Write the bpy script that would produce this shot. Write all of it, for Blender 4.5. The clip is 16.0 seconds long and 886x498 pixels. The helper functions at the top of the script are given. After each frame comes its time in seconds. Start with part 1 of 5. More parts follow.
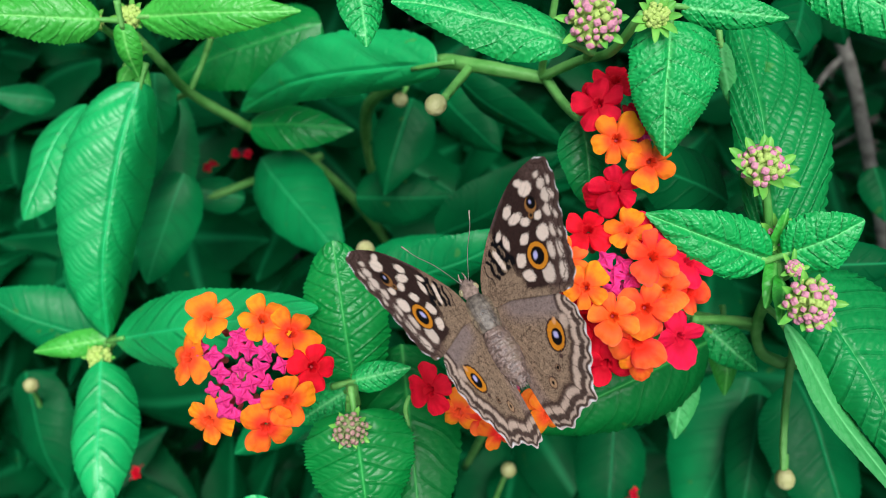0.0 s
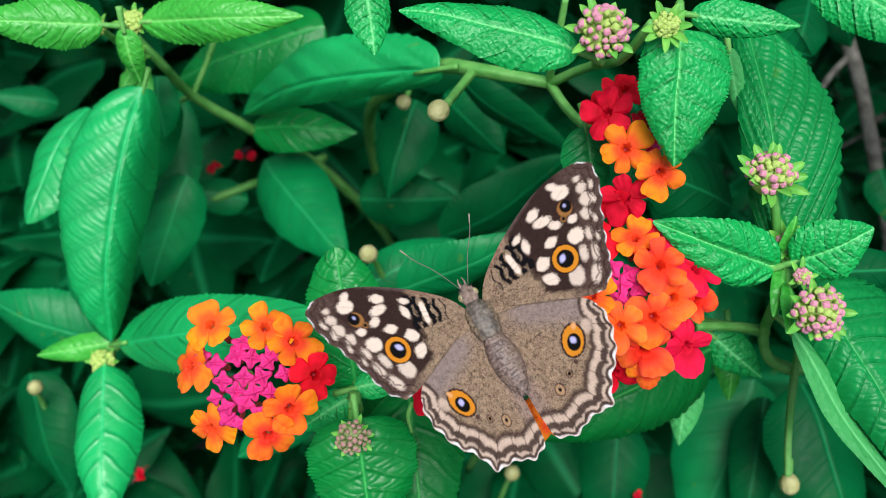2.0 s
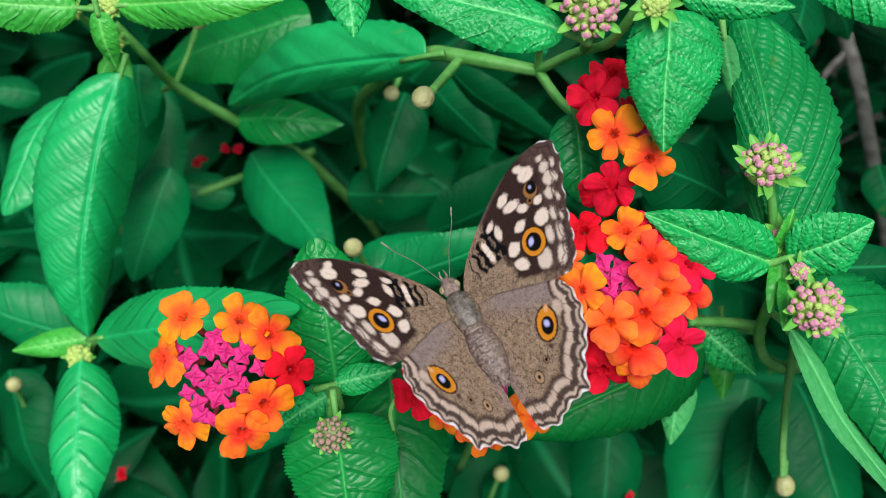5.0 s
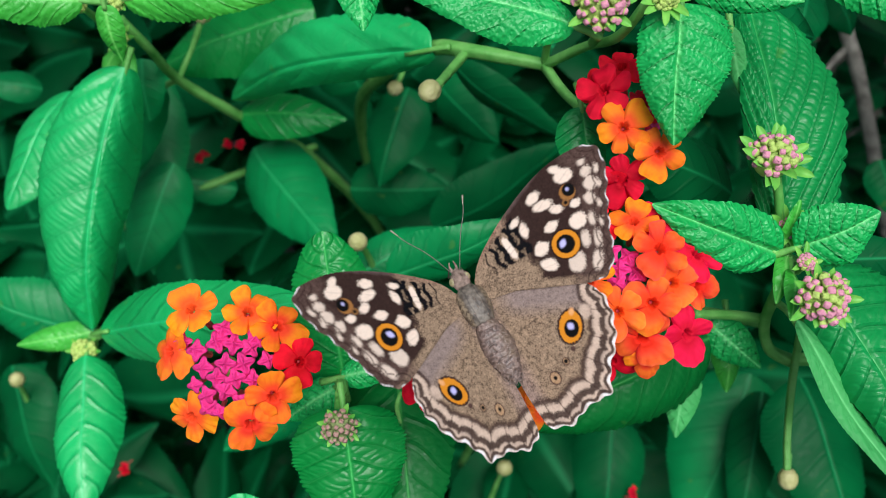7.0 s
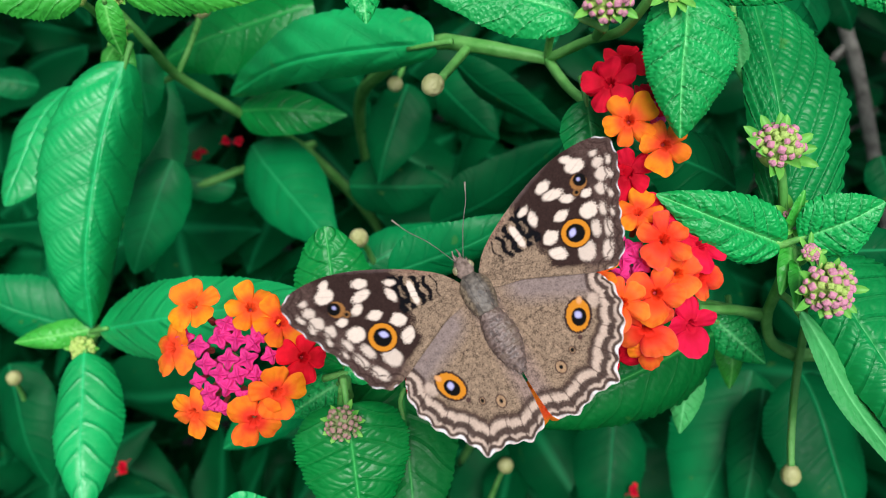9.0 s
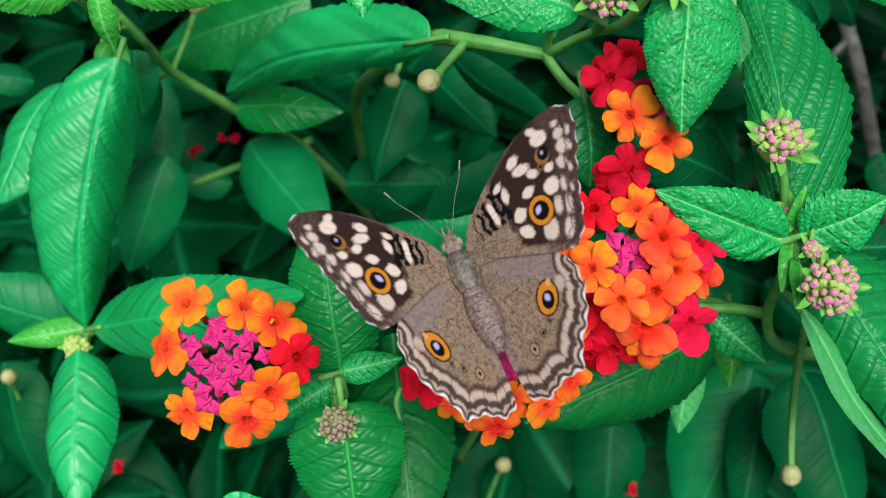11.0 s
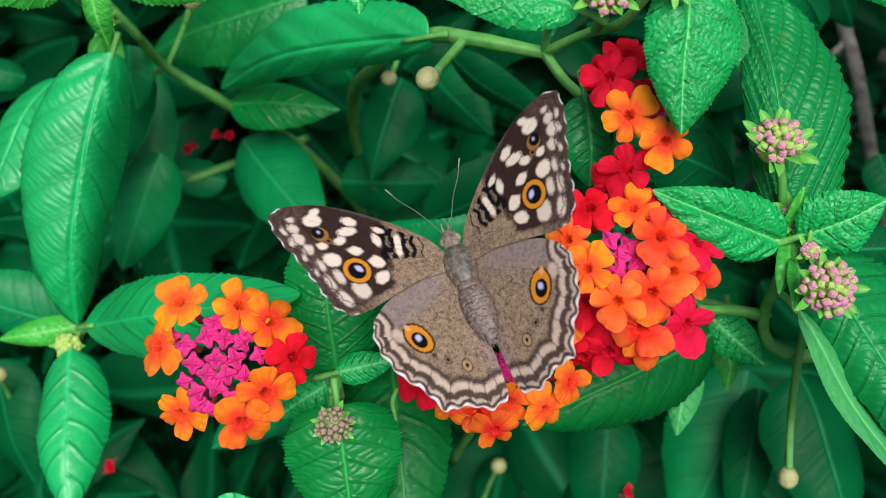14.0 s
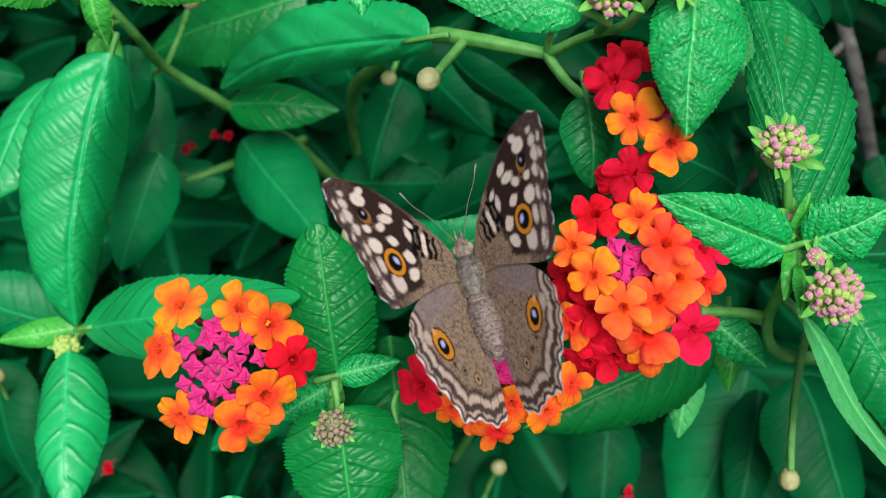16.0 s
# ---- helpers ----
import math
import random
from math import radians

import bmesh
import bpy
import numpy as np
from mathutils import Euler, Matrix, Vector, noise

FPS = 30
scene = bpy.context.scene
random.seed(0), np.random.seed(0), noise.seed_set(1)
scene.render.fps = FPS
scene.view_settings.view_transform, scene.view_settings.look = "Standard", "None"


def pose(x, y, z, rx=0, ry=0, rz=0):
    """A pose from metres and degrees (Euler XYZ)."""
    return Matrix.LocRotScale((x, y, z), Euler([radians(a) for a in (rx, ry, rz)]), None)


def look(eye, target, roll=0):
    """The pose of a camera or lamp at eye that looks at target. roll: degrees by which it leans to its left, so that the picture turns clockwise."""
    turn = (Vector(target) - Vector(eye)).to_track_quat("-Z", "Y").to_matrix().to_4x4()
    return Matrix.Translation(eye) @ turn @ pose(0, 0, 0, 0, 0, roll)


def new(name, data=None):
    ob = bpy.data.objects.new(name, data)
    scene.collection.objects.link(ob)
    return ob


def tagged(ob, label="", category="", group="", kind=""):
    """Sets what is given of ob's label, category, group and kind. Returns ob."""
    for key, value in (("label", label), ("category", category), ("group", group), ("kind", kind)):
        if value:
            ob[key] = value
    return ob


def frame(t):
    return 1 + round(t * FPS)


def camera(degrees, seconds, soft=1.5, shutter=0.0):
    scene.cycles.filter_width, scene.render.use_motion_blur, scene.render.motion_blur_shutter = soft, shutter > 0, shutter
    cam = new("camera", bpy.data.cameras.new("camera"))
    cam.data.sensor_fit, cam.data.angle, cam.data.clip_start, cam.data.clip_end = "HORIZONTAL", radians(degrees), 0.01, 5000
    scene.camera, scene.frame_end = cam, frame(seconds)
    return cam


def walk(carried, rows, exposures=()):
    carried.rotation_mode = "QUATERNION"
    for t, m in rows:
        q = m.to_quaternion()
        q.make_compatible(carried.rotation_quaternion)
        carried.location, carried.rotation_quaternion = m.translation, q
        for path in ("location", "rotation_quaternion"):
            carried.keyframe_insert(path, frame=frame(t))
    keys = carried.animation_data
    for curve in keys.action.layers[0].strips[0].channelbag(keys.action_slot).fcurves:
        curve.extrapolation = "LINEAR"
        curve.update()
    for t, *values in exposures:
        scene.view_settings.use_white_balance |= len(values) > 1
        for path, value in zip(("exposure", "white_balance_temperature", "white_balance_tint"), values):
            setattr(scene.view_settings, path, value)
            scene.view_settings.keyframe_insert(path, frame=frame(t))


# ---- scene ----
cam = camera(55, 16.0, soft=0.4)
cam.data.dof.use_dof, cam.data.dof.focus_distance, cam.data.dof.aperture_fstop = True, 0.128, 27.0
PATH = [
    (0, -0.00002, -0.00214, 0.80594, 40.150, 0.467, -0.188),
    (0.5, 0.00103, -0.00161, 0.80582, 39.993, 0.729, -0.096),
    (1, 0.00114, -0.00177, 0.80592, 40.029, 0.864, -0.091),
    (1.5, 0.00064, -0.00118, 0.80651, 39.894, 0.800, -0.058),
    (2, 0.00034, -0.00030, 0.80681, 39.852, 0.712, 0.017),
    (2.5, 0.00060, 0.00003, 0.80644, 39.925, 0.745, -0.007),
    (3, 0.00081, 0.00076, 0.80557, 39.968, 0.711, -0.176),
    (3.5, 0.00145, 0.00150, 0.80447, 39.999, 0.575, -0.106),
    (4, 0.00268, 0.00173, 0.80284, 40.106, 0.482, 0.102),
    (6.5, 0.00164, 0.00101, 0.80128, 39.805, 0.278, 0.025),
    (7, 0.00092, 0.00078, 0.80130, 39.848, 0.266, -0.049),
    (7.5, 0.00006, 0.00041, 0.80090, 39.906, 0.097, -0.095),
    (8, -0.00000, -0.00001, 0.79999, 40.002, -0.001, 0.002),
    (8.5, -0.00011, 0.00059, 0.80017, 39.854, 0.077, -0.136),
    (9, -0.00061, 0.00079, 0.79994, 39.851, 0.046, -0.340),
    (11.5, 0.00003, 0.00226, 0.79863, 39.630, 0.016, -0.375),
    (12, -0.00025, 0.00232, 0.79874, 39.845, -0.079, -0.612),
    (12.5, -0.00050, 0.00264, 0.79876, 39.792, -0.352, -0.533),
    (13, -0.00034, 0.00344, 0.79872, 39.669, -0.421, -0.483),
    (13.5, -0.00053, 0.00334, 0.79816, 39.602, -0.552, -0.366),
    (14, -0.00083, 0.00313, 0.79748, 39.597, -0.539, -0.402),
    (14.5, -0.00079, 0.00339, 0.79696, 39.529, -0.409, -0.419),
    (15, -0.00134, 0.00336, 0.79740, 39.466, -0.417, -0.499),
    (15.5, -0.00142, 0.00318, 0.79716, 39.637, -0.477, -0.518),
    (16, -0.00139, 0.00389, 0.79714, 39.565, -0.670, -0.489),
]
walk(cam, [(t, pose(x, y, z, rx, ry, rz)) for t, x, y, z, rx, ry, rz in PATH],
     exposures=[(0, 1.42), (2.5, 1.40), (8, 1.30), (12.5, 1.31), (14.5, 1.28), (16, 1.34)])
SKY, SUN, STOPS = 0.036, 2.1, 1.32

# ---- world, sun ----
world = bpy.data.worlds.new("overcast_sky")
scene.world = world
world.use_nodes = True
wn = world.node_tree
sky = wn.nodes.new("ShaderNodeTexSky")
sky.sky_type, sky.sun_disc = "NISHITA", False
sky.sun_elevation, sky.sun_rotation = radians(63), radians(170)
soften = wn.nodes.new("ShaderNodeHueSaturation")
soften.inputs["Saturation"].default_value = 0.7
wn.links.new(sky.outputs[0], soften.inputs["Color"])
wn.links.new(soften.outputs[0], wn.nodes["Background"].inputs["Color"])
wn.nodes["Background"].inputs["Strength"].default_value = SKY

sun = new("sun", bpy.data.lights.new("sun", "SUN"))
sun.data.energy, sun.data.angle, sun.data.color = SUN, radians(40), (1.0, 0.985, 0.97)
sun.matrix_world = look((0.2, -1.1, 3.0), (0, 0.1, 0.65))
scene.view_settings.exposure = STOPS

# ---- materials ----


def lin(r, g, b):
    """Linear colour from 8-bit sRGB."""
    return tuple((c / 12.92 if c <= 0.04045 else ((c + 0.055) / 1.055) ** 2.4) for c in (r / 255, g / 255, b / 255))


class Nodes:
    """A small builder for node materials."""

    def __init__(self, name, rough=0.5, spec=0.5):
        self.mat = bpy.data.materials.new(name)
        self.mat.use_nodes = True
        self.tree = self.mat.node_tree
        self.bsdf = self.tree.nodes["Principled BSDF"]
        self.bsdf.inputs["Roughness"].default_value = rough
        self.bsdf.inputs["Specular IOR Level"].default_value = spec

    def node(self, kind, **values):
        n = self.tree.nodes.new(kind)
        for key, value in values.items():
            n.inputs[key].default_value = value
        return n

    def link(self, a, b):
        self.tree.links.new(a, b)

    def coord(self, which="Object"):
        return self.tree.nodes.new("ShaderNodeTexCoord").outputs[which]

    def noise(self, scale, detail=4.0, coord=None):
        n = self.node("ShaderNodeTexNoise", Scale=scale, Detail=detail)
        self.link(coord or self.coord(), n.inputs["Vector"])
        return n.outputs["Fac"]

    def ramp(self, fac, *stops):
        n = self.node("ShaderNodeValToRGB")
        el = n.color_ramp.elements
        while len(el) < len(stops):
            el.new(0.5)
        for e, (pos, col) in zip(el, stops):
            e.position, e.color = pos, (*col, 1)
        self.link(fac, n.inputs["Fac"])
        return n.outputs["Color"]

    def mix(self, fac, a, b, blend="MIX"):
        n = self.tree.nodes.new("ShaderNodeMix")
        n.data_type, n.blend_type = "RGBA", blend
        for socket, value in ((n.inputs[0], fac), (n.inputs[6], a), (n.inputs[7], b)):
            if hasattr(value, "is_linked"):
                self.link(value, socket)
            else:
                socket.default_value = (*value, 1) if hasattr(value, "__len__") else value
        return n.outputs[2]

    def math(self, op, a, b=0.0):
        n = self.tree.nodes.new("ShaderNodeMath")
        n.operation = op
        for socket, value in zip(n.inputs, (a, b)):
            if hasattr(value, "is_linked"):
                self.link(value, socket)
            else:
                socket.default_value = value
        return n.outputs[0]

    def attr(self, name, out="Fac"):
        n = self.tree.nodes.new("ShaderNodeAttribute")
        n.attribute_name = name
        return n.outputs[out]

    def rnd(self):
        return self.tree.nodes.new("ShaderNodeObjectInfo").outputs["Random"]

    def colour(self, col):
        self.link(col, self.bsdf.inputs["Base Color"])

    def bump(self, height, dist, strength=1.0, under=None):
        n = self.node("ShaderNodeBump", Strength=strength, Distance=dist)
        self.link(height, n.inputs["Height"])
        if under is not None:
            self.link(under, n.inputs["Normal"])
        self.link(n.outputs[0], self.bsdf.inputs["Normal"])
        return n.outputs[0]

    def thin(self, col, share):
        """Lets light through a leaf or petal."""
        t = self.node("ShaderNodeBsdfTranslucent")
        self.link(col, t.inputs["Color"])
        m = self.node("ShaderNodeMixShader", Fac=share)
        self.link(self.bsdf.outputs[0], m.inputs[1])
        self.link(t.outputs[0], m.inputs[2])
        self.link(m.outputs[0], self.tree.nodes["Material Output"].inputs["Surface"])


def leaf_material(name, deep, light, vein, rough=0.42, spec=0.5, cells=(1.0, 1.0), relief=0.00015, domes=0.35, stray=1.0, groove=0.00018, lines=0.25):
    m = Nodes(name, rough, spec)
    uv = m.coord("Object")
    broad = m.noise(60.0, 3.0, uv)
    fine = m.noise(900.0, 5.0, uv)
    # blisters between the veins
    lay_out = m.tree.nodes.new("ShaderNodeMapping")
    lay_out.inputs["Scale"].default_value = (0.0, *cells)
    m.link(m.attr("blister", "Vector"), lay_out.inputs["Vector"])
    warp = m.node("ShaderNodeTexNoise", Scale=0.9, Detail=2.0)
    m.link(lay_out.outputs[0], warp.inputs["Vector"])
    bent = m.tree.nodes.new("ShaderNodeVectorMath")
    bent.operation = "ADD"
    m.link(lay_out.outputs[0], bent.inputs[0])
    push = m.tree.nodes.new("ShaderNodeVectorMath")
    push.operation = "SCALE"
    push.inputs["Scale"].default_value = stray
    m.link(warp.outputs["Color"], push.inputs[0])
    m.link(push.outputs[0], bent.inputs[1])
    cell = m.node("ShaderNodeTexVoronoi", Scale=1.0)
    cell.feature = "SMOOTH_F1"
    cell.inputs["Smoothness"].default_value = 0.7
    m.link(bent.outputs[0], cell.inputs["Vector"])
    ridge = m.node("ShaderNodeTexNoise", Scale=1.6, Detail=3.0)
    m.link(bent.outputs[0], ridge.inputs["Vector"])
    dome = m.ramp(cell.outputs["Distance"], (0.05, (1, 1, 1)), (0.75, (0, 0, 0)))
    net = m.mix(domes, ridge.outputs["Fac"], dome)
    col = m.mix(m.ramp(broad, (0.3, (0, 0, 0)), (0.72, (1, 1, 1))), deep, light)
    col = m.mix(m.math("MULTIPLY", m.rnd(), 0.35), col, tuple(0.65 * c for c in deep))
    # a little crease shade between the blisters, mixed into the colour
    col = m.mix(m.math("MULTIPLY", m.math("SUBTRACT", 1.0, net), 0.2), col, deep)
    across = m.tree.nodes.new("ShaderNodeSeparateXYZ")
    m.link(m.attr("blister", "Vector"), across.inputs[0])
    beside = m.math("PINGPONG", across.outputs[0], 0.5)
    streak = m.math("MULTIPLY", m.math("MULTIPLY", m.ramp(beside, (0.0, (1, 1, 1)), (0.05, (0, 0, 0))), m.attr("groove")), lines)
    col = m.mix(m.math("MULTIPLY", m.math("MAXIMUM", m.attr("vein"), streak), 0.9), col, vein)
    blemish = m.ramp(m.noise(190.0, 2.0, uv), (0.71, (0, 0, 0)), (0.75, (1, 1, 1)))
    col = m.mix(m.math("MULTIPLY", blemish, 0.2), col, lin(110, 140, 50))
    # shade in the sunken side veins, painted into the colour
    vein_shade = m.ramp(beside, (0.04, (1, 1, 1)), (0.16, (0, 0, 0)))
    col = m.mix(m.math("MULTIPLY", m.math("MULTIPLY", vein_shade, m.attr("groove")), 0.28), col, tuple(0.6 * v for v in deep))
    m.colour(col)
    m.link(m.ramp(fine, (0.3, (rough - 0.08,) * 3), (0.7, (rough + 0.12,) * 3)), m.bsdf.inputs["Roughness"])
    # sunken side veins, where the first blister coordinate is whole
    sunk = m.ramp(beside, (0.0, (1, 1, 1)), (0.05, (0.7,) * 3), (0.16, (0.12,) * 3), (0.32, (0, 0, 0)))
    under = m.bump(m.math("MULTIPLY", sunk, m.attr("groove")), groove, 1.0)
    under.node.invert = True
    first = m.bump(net, relief, 1.0, under)
    m.bump(fine, 0.00004, 0.5, first)
    m.thin(col, 0.2)
    return m.mat


# leaves far in: a darker copy of the leaf green, shade in its colour
LEAF = leaf_material("leaf_deep_shaded", (0.0003136, 0.07841, 0.02257), (0.0008363, 0.1411, 0.03819), (0.008363, 0.23, 0.07756), 0.42, 0.08, (0.4, 0.7), 0.00006, 0.5)
# middle-depth leaves: the same green with part of the shade in its colour
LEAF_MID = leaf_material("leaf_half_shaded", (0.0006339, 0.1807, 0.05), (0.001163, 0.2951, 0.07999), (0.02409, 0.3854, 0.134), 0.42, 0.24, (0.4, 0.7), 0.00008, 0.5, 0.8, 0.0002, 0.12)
LEAF_NEAR = leaf_material("leaf_rugose", (0.0021, 0.3074, 0.05854), (0.0064, 0.477, 0.106), (0.1378, 0.636, 0.2068), 0.43, 0.52, (1.6, 1.6), 0.00024, 0.85, 0.6, 0.0006, 0.6)
LEAF_SMOOTH = leaf_material("leaf_full_grown", (0.001153, 0.3641, 0.08854), (0.003566, 0.5403, 0.1412), (0.01174, 0.5286, 0.1689), 0.44, 0.72, (0.4, 0.9), 0.00009, 0.6, 0.6, 0.00040, 0.12)
LEAF_BROAD = leaf_material("leaf_ribbed", (0.001088, 0.1878, 0.03978), (0.003364, 0.2901, 0.0649), (0.03414, 0.3413, 0.08731), 0.4, 0.32, (0.6, 0.95), 0.00016, 0.7, 0.6, 0.0005, 0.15)
LEAF_FRESH = leaf_material("leaf_fresh_green", (0.0009048, 0.1892, 0.0309), (0.002796, 0.3027, 0.05407), (0.0473, 0.4163, 0.09345), 0.34, 0.34, (0.6, 0.95), 0.00014, 0.7, 0.6, 0.0004, 0.3)
LEAF_GLOSSY = leaf_material("leaf_glossy", (0.0007315, 0.1097, 0.01934), (0.001463, 0.1756, 0.03072), (0.03657, 0.278, 0.05741), 0.42, 0.2, (0.6, 0.95), 0.00014, 0.7, 0.6, 0.0003, 0.2)
LEAF_UNDER = leaf_material("leaf_pale_underside", (0.035, 0.30, 0.075), (0.06, 0.40, 0.11), (0.12, 0.50, 0.17), 0.60, 0.25, (0.9, 1.0), 0.00020, 0.8, 0.6, 0.0003, 0.4)
LEAF_YOUNG = leaf_material("leaf_young", (0.0324, 0.3672, 0.0378), (0.0702, 0.4968, 0.0562), (0.1728, 0.6264, 0.1296), 0.42, 0.50, (0.9, 1.0), 0.00020, 0.8, 0.6, 0.0004, 0.4)


def stem_material(name, a, b, rough=0.55):
    m = Nodes(name, rough, 0.35)
    c = m.coord()
    col = m.mix(m.ramp(m.noise(220.0, 5.0, c), (0.35, (0, 0, 0)), (0.65, (1, 1, 1))), a, b)
    col = m.mix(m.math("MULTIPLY", m.ramp(m.noise(1800.0, 2.0, c), (0.55, (0, 0, 0)), (0.75, (1, 1, 1))), 0.25), col, tuple(0.5 * v for v in a))
    m.colour(col)
    m.bump(m.noise(1400.0, 4.0, c), 0.00016, 0.8)
    return m.mat


STEM = stem_material("green_stem", (0.07, 0.29, 0.05), (0.15, 0.42, 0.10))
BARK = stem_material("grey_brown_bark", (0.085, 0.082, 0.070), (0.235, 0.228, 0.200), 0.85)


def petal_material(name, centre, mid, rim, bright, swing=0.014):
    m = Nodes(name, 0.55, 0.12)
    c = m.coord()
    reach = m.attr("reach")
    col = m.ramp(reach, (0.0, tuple(0.55 * c for c in centre)), (0.07, tuple(0.88 * c for c in centre)), (0.13, centre), (0.33, centre), (0.58, mid), (0.86, mid), (0.97, rim))
    col = m.mix(m.math("MULTIPLY", m.math("MULTIPLY", m.attr("glow"), reach), 1.1), col, bright)
    col = m.mix(m.ramp(m.noise(3.0, 3.0, c), (0.42, (0, 0, 0)), (0.75, (0.6,) * 3)), col, centre)
    warm = m.node("ShaderNodeHueSaturation", Saturation=1.0)
    m.link(m.math("ADD", 0.5 - swing / 2, m.math("MULTIPLY", m.rnd(), swing)), warm.inputs["Hue"])
    m.link(m.math("ADD", 0.86, m.math("MULTIPLY", m.rnd(), 0.24)), warm.inputs["Value"])
    m.link(col, warm.inputs["Color"])
    m.colour(warm.outputs[0])
    streak = m.noise(1500.0, 3.0, c)
    m.bump(streak, 0.00008, 0.6)
    m.thin(warm.outputs[0], 0.32)
    return m.mat


PETALS = {
    "orange": petal_material("petal_orange", (0.92, 0.060, 0.022), (0.96, 0.160, 0.024), (0.94, 0.078, 0.050), (0.97, 0.33, 0.010)),
    "amber": petal_material("petal_amber", (0.92, 0.070, 0.020), (0.96, 0.180, 0.020), (0.94, 0.088, 0.042), (0.97, 0.36, 0.010)),
    "coral": petal_material("petal_coral", (0.92, 0.060, 0.014), (0.95, 0.060, 0.042), (0.93, 0.024, 0.10), (0.97, 0.30, 0.020), 0.022),
    "red": petal_material("petal_red", (0.56, 0.003, 0.015), (0.82, 0.005, 0.030), (0.85, 0.014, 0.050), (0.86, 0.010, 0.038), 0.004),
    "rose": petal_material("petal_rose", (0.66, 0.006, 0.040), (0.80, 0.008, 0.070), (0.82, 0.022, 0.10), (0.84, 0.012, 0.075), 0.006),
}


def plain_material(name, a, b, scale, rough=0.5, bump=0.0001, fine=1200.0, thin=0.0):
    m = Nodes(name, rough, 0.4)
    c = m.coord()
    col = m.mix(m.ramp(m.noise(scale, 5.0, c), (0.34, (0, 0, 0)), (0.66, (1, 1, 1))), a, b)
    m.colour(col)
    m.bump(m.noise(fine, 4.0, c), bump, 0.8)
    if thin:
        m.thin(col, thin)
    return m.mat


BUD_PINK = plain_material("bud_magenta", (0.58, 0.008, 0.15), (0.84, 0.045, 0.30), 700.0, 0.5)
TUBE = plain_material("flower_tube", (0.42, 0.02, 0.05), (0.62, 0.07, 0.08), 300.0, 0.55)
BUD_TIP = plain_material("bud_tip_mauve", (0.50, 0.15, 0.27), (0.72, 0.36, 0.44), 700.0, 0.6)
BUD_GREEN = plain_material("bud_green", (0.30, 0.50, 0.08), (0.52, 0.64, 0.20), 700.0, 0.6)
BRACT = plain_material("bract_yellow_green", (0.09, 0.38, 0.05), (0.20, 0.53, 0.09), 400.0, 0.5, thin=0.2)
BUD_DRY = plain_material("bud_faded", (0.38, 0.15, 0.19), (0.38, 0.30, 0.20), 500.0, 0.7)
CUP_DRY = plain_material("bud_cup_dull", (0.16, 0.22, 0.08), (0.28, 0.34, 0.14), 500.0, 0.7)
BERRY = plain_material("receptacle_pale_olive", (0.30, 0.31, 0.11), (0.46, 0.45, 0.22), 400.0, 0.6, 0.0003, 900.0)
SOIL = plain_material("dark_soil", (0.007, 0.0055, 0.004), (0.022, 0.017, 0.012), 9.0, 0.95, 0.01, 60.0)


def wing_material():
    m = Nodes("wing_scales", 0.8, 0.06)
    c = m.coord()
    col = m.attr("pattern", "Color")
    grain = m.noise(4600.0, 2.0, c)
    patch = m.noise(1500.0, 3.0, c)
    speck = m.mix(0.42, grain, patch)
    scales = m.ramp(speck, (0.38, (0.05, 0.045, 0.045)), (0.47, (0.40, 0.40, 0.40)), (0.54, (0.56, 0.56, 0.555)), (0.66, (0.90, 0.89, 0.86)))
    col = m.mix(m.math("MULTIPLY", m.attr("dust"), 0.72), col, scales, "OVERLAY")
    m.colour(col)
    m.bump(grain, 0.00007, 0.7)
    m.thin(col, 0.10)
    return m.mat


WING = wing_material()


def thorax_material():
    """A grey-brown plate between golden-brown downy sides."""
    m = Nodes("thorax_grey_down", 0.48, 0.4)
    c = m.coord()
    axes = m.tree.nodes.new("ShaderNodeSeparateXYZ")
    m.link(c, axes.inputs[0])
    off = m.math("ABSOLUTE", axes.outputs[0])
    edge = m.math("ADD", off, m.math("MULTIPLY", m.noise(700.0, 3.0, c), 0.0006))
    plate = m.mix(m.ramp(m.noise(900.0, 5.0, c), (0.36, (0, 0, 0)), (0.62, (1, 1, 1))), (0.042, 0.035, 0.030), (0.148, 0.126, 0.104))
    down = m.mix(m.ramp(m.noise(2600.0, 4.0, c), (0.36, (0, 0, 0)), (0.62, (1, 1, 1))), (0.05, 0.036, 0.025), (0.20, 0.155, 0.105))
    col = m.mix(m.ramp(m.math("MULTIPLY", edge, 500.0), (0.78, (0, 0, 0)), (0.98, (1, 1, 1))), plate, down)
    crease = m.ramp(m.math("MULTIPLY", m.math("ABSOLUTE", m.math("SUBTRACT", edge, 0.0012)), 9000.0), (0.25, (1, 1, 1)), (0.7, (0, 0, 0)))
    col = m.mix(m.math("MULTIPLY", crease, 0.6), col, (0.03, 0.028, 0.026))
    m.colour(col)
    m.bump(m.noise(1500.0, 4.0, c), 0.0003, 0.8)
    return m.mat


def abdomen_material():
    """Mauve-brown scales in swirled patches."""
    m = Nodes("abdomen_mauve_brown", 0.45, 0.6)
    c = m.coord()
    cell = m.node("ShaderNodeTexVoronoi", Scale=1700.0)
    m.link(c, cell.inputs["Vector"])
    swirl = m.mix(0.22, m.noise(2200.0, 5.0, c), cell.outputs["Distance"])
    col = m.ramp(swirl, (0.28, (0.036, 0.025, 0.023)), (0.46, (0.102, 0.070, 0.061)), (0.66, (0.21, 0.150, 0.130)))
    col = m.mix(m.math("MULTIPLY", m.ramp(m.noise(500.0, 2.0, c), (0.5, (0, 0, 0)), (0.7, (1, 1, 1))), 0.5), col, (0.17, 0.125, 0.085))
    m.colour(col)
    m.bump(swirl, 0.0004, 0.9)
    return m.mat


